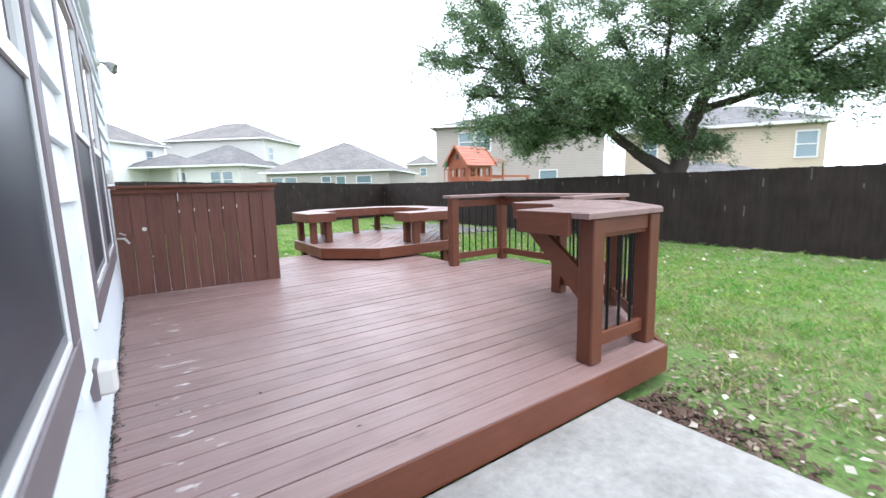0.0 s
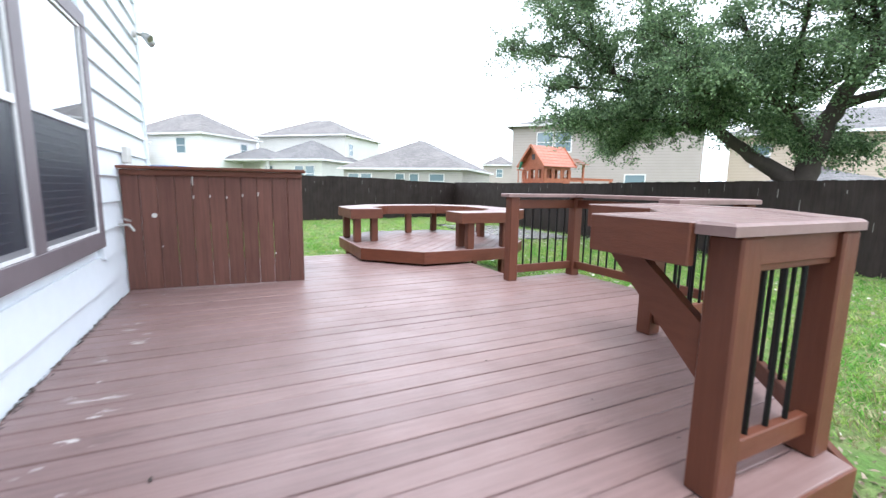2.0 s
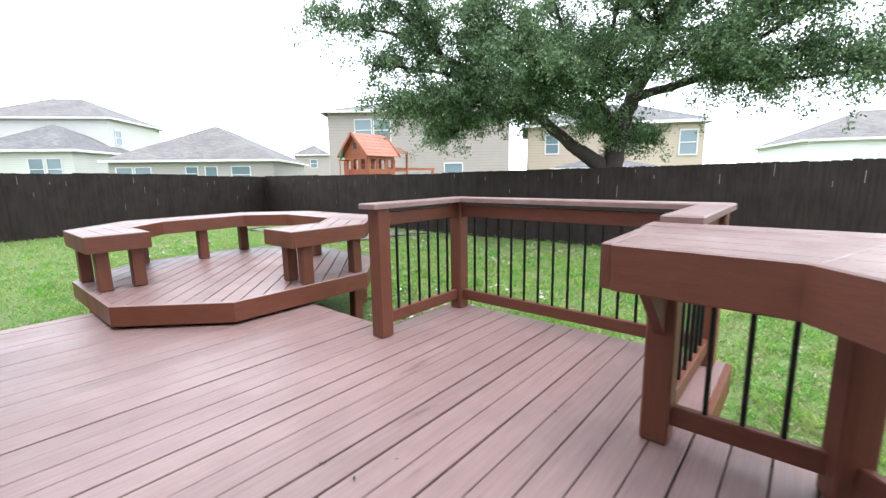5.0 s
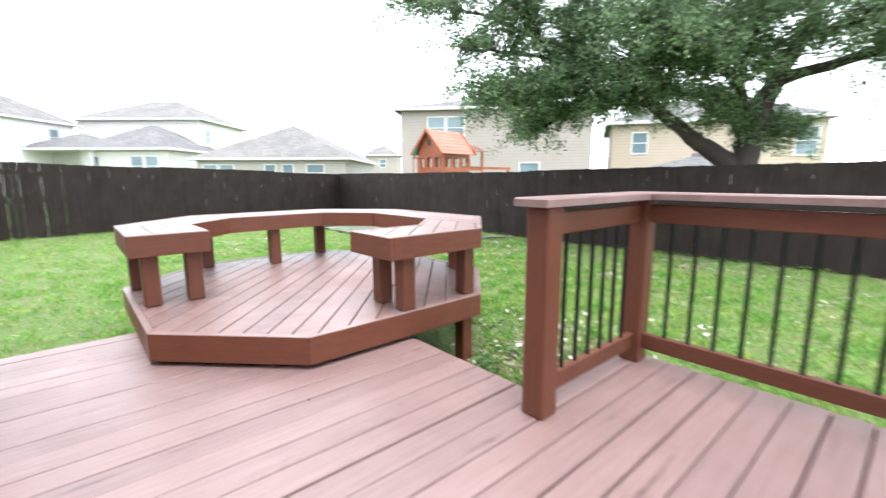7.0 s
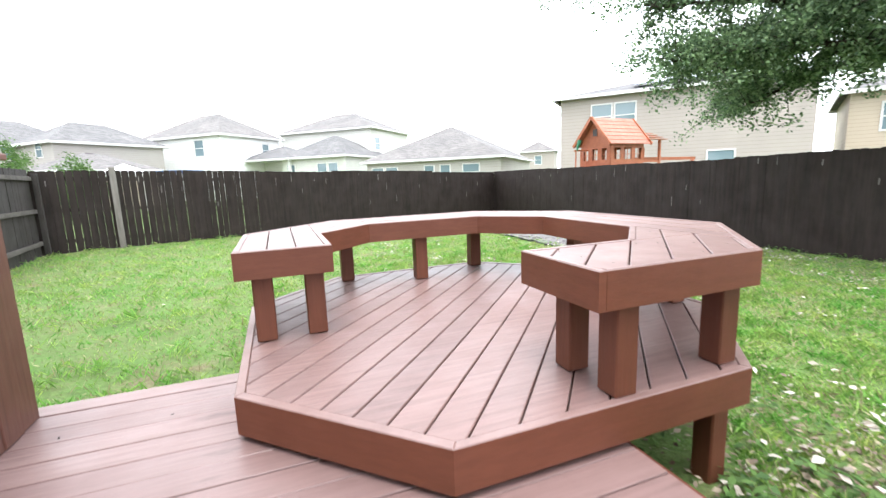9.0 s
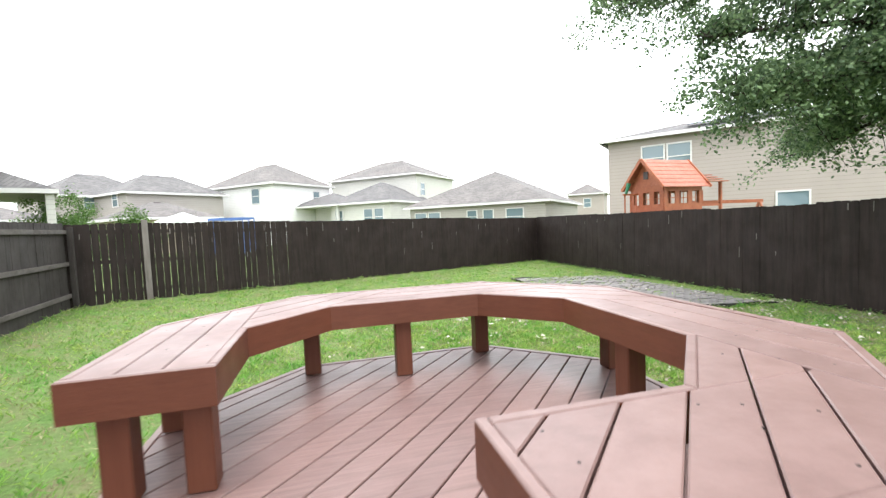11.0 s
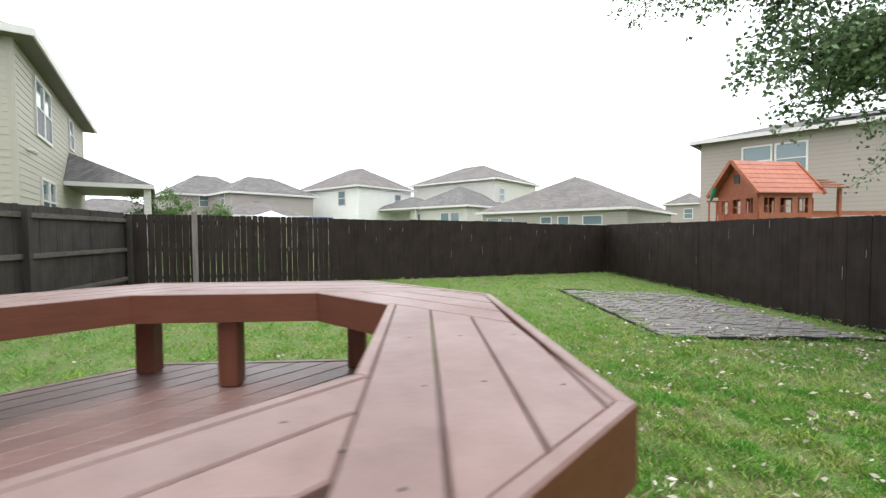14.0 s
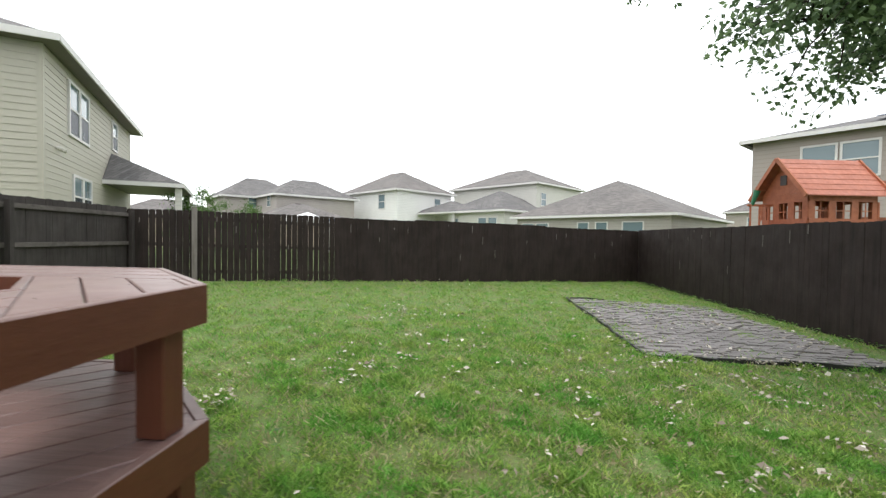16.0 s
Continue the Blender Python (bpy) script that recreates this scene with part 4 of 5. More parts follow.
def build_houses():
    # one-storey greige house behind the back fence
    house("one-storey greige house with grey hip roof and white fascia", (17.77, 31.86), 49, 17.0, 13.5, 2.92, 3.6, GREIGE_WALL, ROOF_WARM, 0.5, 7.0,
          [(2.0, 0.9, 1.5, 1.4, True, "y"), (4.8, 0.6, 0.9, 1.7, False, "y"), (6.4, 1.2, 0.9, 1.1, True, "y"), (10.2, 1.1, 1.2, 1.2, True, "y"), (11.7, 1.1, 1.2, 1.2, True, "y")], -2.0, 0.795, 0.221)
    house("two-storey white house with grey hip roof", (13.09, 53.01), 49, 10.5, 13.0, 7.43, 2.6, CREAM_WALL, ROOF_WARM, 0.5, 5.5, [(1.0, 4.9, 1.0, 1.4, True, "x")], -1.0, 0.94, 0.065)
    house("two-storey white house with brownish hip roof", (-1.9, 52.3), 49, 8.4, 10.8, 6.2, 2.7, WHITE_WALL, ROOF_WARM, 0.45, 4.6, [(2.2, 4.2, 1.1, 1.5, True, "y"), (5.6, 4.2, 0.9, 1.3, True, "x")])
    house("one-storey cream house with low hip roof", (9.3, 47.6), 49, 9.0, 7.5, 3.72, 2.4, CREAM_WALL, ROOF_GREY, 0.5, 4.5, [(0.9, 1.4, 1.0, 1.6, True, "y"), (2.2, 1.4, 1.0, 1.6, True, "y"), (6.0, 1.4, 0.9, 1.6, True, "y")])
    porch = thing("house", (4.0, 53.4, -1), "covered cream porch with low hip roof", "house")
    m = Matrix.Translation((4.3, 51.2, 0.15)) @ pose(0, 0, 0, 0, 0, 49)
    bm = roof_mesh(6.0, 6.0, 1.5, 0.4, 3.2)
    bm.transform(m @ Matrix.Translation((0, 0, 3.55)))
    part("roof", bm, ROOF_GREY, porch)
    bm = box(-0.42, 6.4, -0.42, 6.4, 3.40, 3.56)
    bm.transform(m)
    part("fascia", bm, FASCIA_WHITE, porch)
    bm = box(0.0, 0.25, 0.0, 0.25, -1, 3.4)
    bm.transform(m)
    part("post", bm, FASCIA_WHITE, porch)
    bm = box(2.5, 6.0, 0.8, 6.0, -1, 3.4)
    bm.transform(m)
    part("wall", bm, CREAM_WALL, porch)
    house("two-storey taupe-grey house with grey roof", (-13.4, 48.0), 45, 8.8, 6.6, 5.15, 2.0, GREIGE_WALL, ROOF_GREY, 0.4, 3.4, [(1.6, 4.0, 0.9, 1.2, True, "y")])
    house("two-storey grey house with gabled roof", (-20.0, 50.1), 45, 9.0, 8.0, 5.2, 2.5, GREIGE_WALL, ROOF_GREY, 0.4, 3.8, [(2.4, 4.0, 0.9, 1.2, True, "x")])
    house("low house with warm tan walls and grey roof", (-11.5, 43.5), 45, 7.0, 6.0, 2.7, 1.5, BEIGE_WALL, ROOF_WARM, 0.4, 3.4)
    house("low tan house with grey roof behind the porch", (-24.0, 41.0), 45, 8.0, 6.0, 2.9, 1.4, BEIGE_WALL, ROOF_WARM, 0.4, 3.2)
    # far gap between the houses
    house("small distant house with brown walls", (45.1, 64.0), 49, 6.0, 5.5, 5.0, 1.7, TAUPE_WALL, ROOF_WARM, 0.4, 2.8, [(2.0, 2.9, 1.0, 1.3, True, "y")])
    # taupe house with solar panels beyond the east fence
    hs, m = house("two-storey taupe house with white fascia and solar panels", (18.42, 25.82), -47, 13.5, 11.0, 6.0, 1.6, TAUPE_WALL, ROOF_GREY, 0.45, 6.0,
                  [(2.0, 3.9, 1.15, 1.45, True, "x"), (3.4, 3.9, 1.15, 1.45, True, "x"), (8.6, 1.2, 1.3, 0.9, False, "x")], -2.0, 0.855, 0.157)
    slope = math.atan2(1.6, 5.95)
    for i in range(5):
        bm = box(0, 1.0, 0, 1.7, 0.06, 0.10, 0.005)
        bm.transform(m @ Matrix.Translation((4.4 + i * 1.04, 0.35, 6.37)) @ Matrix.Rotation(slope, 4, "X"))
        part("solar_panel", bm, SOLAR, hs, "bluish solar panel")
    house("two-storey beige house with grey roof", (29.0, 17.5), -60, 11.2, 9.0, 4.5, 1.8, BEIGE_WALL, ROOF_GREY, 0.4, 4.0, [(9.75, 2.35, 1.0, 1.5, True, "x"), (1.2, 2.6, 0.8, 1.2, True, "x")])
    house("low white house with brownish hip roof", (51.0, -10.4), 20, 12.0, 14.0, 3.5, 2.6, WHITE_WALL, ROOF_WARM, 0.5, 6.0, [(3.2, 0.9, 1.0, 1.5, True, "y")])
    house("low grey-roofed wing of the beige house", (26.8, 14.2), -60, 5.5, 3.5, 1.5, 0.8, BEIGE_WALL, ROOF_GREY, 0.4, 3.5)


build_houses()


def build_west_neighbour():
    """The olive house beyond the west fence, with lap boards and a porch."""
    h = thing("house", (-5.5, 17.9, -0.6), "two-storey olive-grey lap-sided house with white fascia", "house")
    C, ang = (-5.16, 16.88), 120.5
    m = Matrix.Translation((*C, 0.060)) @ pose(0, 0, 0, 0, 0, ang) @ Matrix.Scale(0.935, 4)
    L, D, ev = 12.0, 9.0, 6.26
    bm = box(0, L, 0, D, -0.6, ev)
    bm.transform(m)
    part("wall", bm, OLIVE_SIDING, h)
    z = -0.3
    while z < ev - 0.05:
        for run in ("x", "y"):
            bm = bmesh.new()
            n = L if run == "x" else D
            pts = []
            for a in (0.1, n - 0.1):
                for o, zz in ((0.002, z), (0.026, z), (0.010, z + 0.205), (0.002, z + 0.205)):
                    pts.append(bm.verts.new((a, -o, min(zz, ev)) if run == "x" else (-o, a, min(zz, ev))))
            for f in ((0, 1, 2, 3), (7, 6, 5, 4), (1, 5, 6, 2), (0, 4, 5, 1), (3, 2, 6, 7)):
                bm.faces.new([pts[i] for i in f])
            bm.transform(m)
            part("lap_board", bm, OLIVE_SIDING, h)
        z += 0.2
    for c in ((-0.03, 0.11, -0.03, 0.11), (L - 0.11, L + 0.03, -0.03, 0.11)):
        bm = box(*c, -0.6, ev)
        bm.transform(m)
        part("corner_board", bm, OLIVE_SIDING, h)
    bm = roof_mesh(L, D, 2.4, 0.5, 5.0)
    bm.transform(m @ Matrix.Translation((0, 0, ev + 0.12)))
    part("roof", bm, ROOF_GREY, h)
    bm = bmesh.new()
    for c in ((-0.53, L + 0.53, -0.55, -0.5), (-0.55, -0.5, -0.55, D + 0.5)):
        box(*c, ev - 0.03, ev + 0.17, bm=bm)
    bm.transform(m)
    part("fascia", bm, FASCIA_WHITE, h)
    # soffit board coloured dark to carry the shade under the eaves
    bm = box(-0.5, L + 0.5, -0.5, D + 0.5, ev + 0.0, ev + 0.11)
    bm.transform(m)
    part("soffit", bm, plain("soffit_shade", (0.17, 0.15, 0.145), 0.7), h)
    for wd in ((2.15, 4.2, 0.95, 1.65), (3.3, 4.2, 0.95, 1.65), (8.0, 4.75, 0.85, 1.15), (2.55, 1.5, 0.9, 1.3), (3.65, 1.5, 0.9, 1.3)):
        mm = m @ Matrix.Translation((0, -0.022, 0))
        far_window(h, mm, wd[0], wd[1], wd[2], wd[3], True, "x")
        bm = box(wd[0] + 0.03, wd[0] + wd[2] - 0.03, -0.04, -0.025, wd[1] + 0.03, wd[1] + wd[3] / 2 - 0.035)
        bm.transform(mm)
        part("screen", bm, SCREEN, h, "dark half screen")
    # porch roof on posts
    p = thing("house", (-9.0, 26.0, -0.6), "grey-shingled porch roof on cream posts", "porch")
    bm = bmesh.new()
    uv = bm.loops.layers.uv.new("UVMap")
    e = [bm.verts.new(v) for v in ((6.3, -2.95, 3.16), (11.4, -2.95, 3.16), (11.4, -0.03, 3.16), (6.3, -0.03, 3.16), (7.9, -0.03, 4.5), (9.9, -0.03, 4.5))]
    for f in ((0, 1, 5, 4), (1, 2, 5), (3, 0, 4), (3, 2, 1, 0), (3, 4, 5, 2)):
        face = bm.faces.new([e[i] for i in f])
        for lp in face.loops:
            lp[uv].uv = (lp.vert.co.x, lp.vert.co.y + lp.vert.co.z)
    bm.transform(m)
    part("roof", bm, ROOF_GREY, p)
    bm = bmesh.new()
    for c in ((6.27, 11.43, -2.98, -2.94), (6.27, 6.31, -2.94, -0.03), (11.39, 11.43, -2.94, -0.03)):
        box(*c, 2.98, 3.155, bm=bm)
    bm.transform(m)
    part("fascia", bm, FASCIA_WHITE, p)
    # ceiling in dark trim brown, standing in for the shade inside the porch
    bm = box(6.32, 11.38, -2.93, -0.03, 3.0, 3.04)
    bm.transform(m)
    part("soffit", bm, BROWN_TRIM, p, "porch ceiling darkened for shade")
    for x in (6.6, 11.1):
        bm = box(x - 0.13, x + 0.13, -2.85, -2.59, -0.6, 2.98, 0.01)
        bm.transform(m)
        part("post", bm, CREAM_WALL, p)
    f = thing("house_flood_light", (-5.9, 18.2, 3.0), "twin silver flood light on olive siding", "light")
    for dx in (0.55, 0.85):
        bm = rod((dx + 0.4, -0.02, 3.5), (dx + 0.45, -0.2, 3.45), 0.05, 0.08, 10)
        bm.transform(m)
        part("lamp_head", bm, GREY_PLASTIC, f)


build_west_neighbour()


# ---- cedar playhouse beyond the fence ----
def build_playset():
    p = thing("playset", (16.2, 20.3, -0.7), "orange cedar playhouse tower with planked roof and railings", "playset")
    ang = 7
    m = Matrix.Translation((15.18, 18.21, 0.076)) @ pose(0, 0, 0, 0, 0, ang) @ Matrix.Scale(0.93, 4)
    W, D, fl, ev, ap = 2.05, 1.6, 1.05, 2.35, 3.42

    def add(name, bm, mat, label=""):
        bm.transform(m)
        return part(name, bm, mat, p, label)
    for x in (0.06, W - 0.06):
        for y in (0.06, D - 0.06):
            add("post", box(x - 0.06, x + 0.06, y - 0.06, y + 0.06, -0.75, ev, 0.01), CEDAR)
    add("deck", box(-0.12, W + 0.12, -0.12, D + 0.12, fl, fl + 0.09, 0.01), CEDAR)

    def wall(n, face):
        """A wall with window openings: sill wall, lintel, mullions and muntin bars."""
        bm = bmesh.new()
        def seg(a0, a1, z0, z1, t=0.04):
            if face == "front":
                box(a0, a1, -t, 0, z0, z1, bm=bm)
            elif face == "side":
                box(-t, 0, a0, a1, z0, z1, bm=bm)
            elif face == "back":
                box(a0, a1, D, D + t, z0, z1, bm=bm)
            else:
                box(W, W + t, a0, a1, z0, z1, bm=bm)
        seg(0, n, fl + 0.09, fl + 0.55)
        seg(0, n, ev - 0.26, ev)
        k = 3
        g = n / k
        for i in range(k + 1):
            c = min(max(i * g, 0.05), n - 0.05)
            seg(c - 0.11, c + 0.11, fl + 0.55, ev - 0.26, 0.045)
        add("wall", bm, CEDAR)
        bars = bmesh.new()
        for i in range(k):
            c = (i + 0.5) * g
            for q in ((c - 0.012, c + 0.012, fl + 0.42, ev - 0.2), (i * g + 0.06, (i + 1) * g - 0.06, fl + 0.76, fl + 0.785)):
                if face == "front":
                    box(q[0], q[1], -0.03, -0.01, q[2], q[3], bm=bars)
                elif face == "side":
                    box(-0.03, -0.01, q[0], q[1], q[2], q[3], bm=bars)
        add("muntin", bars, CEDAR)
    wall(W, "front")
    wall(D, "side")
    wall(W, "back")
    wall(D, "end")
    # gable on the side that faces the yard
    for x in (-0.05, W):
        bm = bmesh.new()
        vs = [bm.verts.new(v) for v in ((x, 0, ev), (x, D, ev), (x, D / 2, ap - 0.05), (x + 0.05, 0, ev), (x + 0.05, D, ev), (x + 0.05, D / 2, ap - 0.05))]
        for f in ((0, 1, 2), (5, 4, 3), (0, 3, 4, 1), (1, 4, 5, 2), (2, 5, 3, 0)):
            bm.faces.new([vs[i] for i in f])
        add("gable", bm, CEDAR)
    add("gable_window", box(-0.07, -0.045, D / 2 - 0.11, D / 2 + 0.11, ev + 0.28, ev + 0.58), plain("dark_opening", (0.06, 0.05, 0.05), 0.6))
    # planked roof
    n = 7
    for s in (-1, 1):
        for k in range(n):
            f0, f1 = k / n, (k + 1) / n
            y0 = D / 2 + s * (D / 2 + 0.22) * (1 - f0)
            y1 = D / 2 + s * (D / 2 + 0.22) * (1 - f1)
            z0 = ev - 0.12 + (ap - ev + 0.12) * f0
            z1 = ev - 0.12 + (ap - ev + 0.12) * f1
            bm = bmesh.new()
            vs = [bm.verts.new(v) for v in ((-0.28, y0, z0 + 0.035), (W + 0.28, y0, z0 + 0.035), (W + 0.28, y1, z1 + 0.012), (-0.28, y1, z1 + 0.012),
                                            (-0.28, y0, z0), (W + 0.28, y0, z0), (W + 0.28, y1, z1 - 0.02), (-0.28, y1, z1 - 0.02))]
            for f in ((0, 1, 2, 3), (7, 6, 5, 4), (0, 4, 5, 1), (1, 5, 6, 2), (2, 6, 7, 3), (3, 7, 4, 0)):
                bm.faces.new([vs[i] for i in f])
            add("roof_plank", bm, CEDAR_ROOF)
    for y0, y1 in ((-0.24, D / 2), (D + 0.24, D / 2)):
        for x in (-0.30, W + 0.27):
            add("barge_board", beam((x, y0, ev - 0.12), (x, y1, ap), 0.05, 0.12, 0), CEDAR)
    # lean-to roof and swing beam
    for k in range(4):
        add("roof_plank", beam((W + 0.2, -0.1 + k * 0.25, 2.62 - k * 0.0 + 0.11 * (k - 1.5)), (W + 1.35, -0.1 + k * 0.25, 2.62 + 0.11 * (k - 1.5)), 0.27, 0.03, 0), CEDAR_ROOF)
    add("post", box(W + 1.15, W + 1.25, 0.0, 0.1, -0.75, 2.5), CEDAR)
    add("rail", beam((W, 0.05, fl + 0.45), (W + 1.2, 0.05, fl + 0.45), 0.05, 0.09, 0), CEDAR)
    add("swing_beam", beam((W, 0.5, 1.62), (W + 4.6, 0.5, 1.62), 0.09, 0.14, 0), CEDAR)
    for dx in (-0.25, 0.25):
        add("swing_leg", beam((W + 4.4, 0.5, 1.6), (W + 4.4 + dx, 0.5 + dx * 4, -0.7), 0.08, 0.08, 0), CEDAR)
    for x in (-0.75, -0.45, -0.15):
        add("baluster", box(x - 0.02, x + 0.02, 1.2, 1.24, fl, fl + 1.0), CEDAR)
    add("balcony_rail", beam((-0.85, 1.22, fl + 1.0), (0, 1.22, fl + 1.0), 0.05, 0.06, 0), CEDAR)
    add("balcony", box(-0.9, 0, 0.7, D, fl, fl + 0.08), CEDAR)
    bm = rod((-0.7, 1.22, 2.05), (-0.6, 1.15, 2.5), 0.04, 0.10, 10)
    add("telescope", bm, plain("green_plastic", (0.02, 0.14, 0.07), 0.4), "green plastic telescope")


build_playset()


# ---- small far clutter over the back fence ----
def build_clutter():
    d = thing("shade_canopy", (-6.6, 38, -0.7), "small white fabric canopy over the fence", "canopy")
    bm = bmesh.new()
    c = (-6.2, 38.0)
    vs = [bm.verts.new((c[0] + sx * 1.3, c[1] + sy * 1.3, 2.15)) for sx, sy in ((-1, -1), (1, -1), (1, 1), (-1, 1))]
    top = bm.verts.new((c[0], c[1], 2.75))
    low = [bm.verts.new((v.co.x, v.co.y, 1.95)) for v in vs]
    for i in range(4):
        bm.faces.new((vs[i], vs[(i + 1) % 4], top))
        bm.faces.new((low[i], low[(i + 1) % 4], vs[(i + 1) % 4], vs[i]))
    part("cover", bm, WHITE_VINYL, d)
    for sx, sy in ((-1, -1), (1, -1), (1, 1), (-1, 1)):
        part("pole", rod((c[0] + sx * 1.25, c[1] + sy * 1.25, -0.8), (c[0] + sx * 1.25, c[1] + sy * 1.25, 2.0), 0.03, 0.03, 6), GREY_PLASTIC, d)
    b = thing("trampoline_net", (-3.6, 38.5, -0.7), "blue-padded trampoline net frame behind the fence", "trampoline")
    for k in range(7):
        a = k * 2 * math.pi / 7
        x, y = -3.4 + 1.5 * math.cos(a), 39 + 1.5 * math.sin(a)
        part("pole", rod((x, y, -0.8), (x, y, 2.25), 0.04, 0.04, 6), plain("blue_pad", (0.08, 0.16, 0.42), 0.6) if k == 0 else bpy.data.materials["blue_pad"], b)
    for k in range(7):
        a, a2 = k * 2 * math.pi / 7, (k + 1) * 2 * math.pi / 7
        bm = beam((-3.4 + 1.5 * math.cos(a), 39 + 1.5 * math.sin(a), 2.2), (-3.4 + 1.5 * math.cos(a2), 39 + 1.5 * math.sin(a2), 2.2), 0.05, 0.12, 0)
        part("top_bar", bm, bpy.data.materials["blue_pad"], b)


build_clutter()


# ---- foliage ----
def leaf_material(name, dark, light, trans=0.25):
    m, n, l, p = material(name)
    g = n.new("ShaderNodeNewGeometry")
    r = ramp(n, [(0.0, dark), (0.6, tuple((a + b) / 2 for a, b in zip(dark, light))), (1.0, light)])
    l.new(g.outputs["Random Per Island"], r.inputs[0])
    l.new(r.outputs[0], p.inputs["Base Color"])
    p.inputs["Roughness"].default_value = 0.55
    p.inputs["Specular IOR Level"].default_value = 0.35
    t = n.new("ShaderNodeBsdfTranslucent")
    l.new(r.outputs[0], t.inputs["Color"])
    mx = n.new("ShaderNodeMixShader")
    mx.inputs[0].default_value = trans
    out = n["Material Output"]
    l.new(p.outputs[0], mx.inputs[1])
    l.new(t.outputs[0], mx.inputs[2])
    l.new(mx.outputs[0], out.inputs["Surface"])
    return m


LEAF = leaf_material("oak_leaves", (0.050, 0.095, 0.046), (0.240, 0.345, 0.165), 0.36)
BUSH_LEAF = leaf_material("bush_leaves", (0.05, 0.11, 0.025), (0.14, 0.25, 0.06), 0.3)
GRASS = leaf_material("grass_blades", (0.100, 0.225, 0.042), (0.39, 0.56, 0.165), 0.5)
DRY = leaf_material("dry_leaves", (0.17, 0.125, 0.085), (0.68, 0.64, 0.56), 0.1)


def patchy(m, scale, low, high):
    """Slow shifts of hue across a planted surface: lush and hungry spots."""
    n, l = m.node_tree.nodes, m.node_tree.links
    p = n["Principled BSDF"]
    old = p.inputs["Base Color"].links[0].from_socket
    pos = n.new("ShaderNodeNewGeometry").outputs["Position"]
    r = ramp(n, [(0.36, low), (0.62, high)])
    l.new(noise_node(n, l, pos, scale, 5, 0.65), r.inputs[0])
    col = mix(n, l, old, r.outputs[0], 1.0, "MULTIPLY")
    for link in list(old.links):
        if link.to_node.type in ("BSDF_PRINCIPLED", "BSDF_TRANSLUCENT"):
            l.new(col, link.to_socket)


patchy(GRASS, 2.6, (1.36, 1.10, 1.05), (0.60, 0.94, 0.58))
STRAW = leaf_material("dry_grass", (0.26, 0.23, 0.12), (0.50, 0.46, 0.27), 0.25)


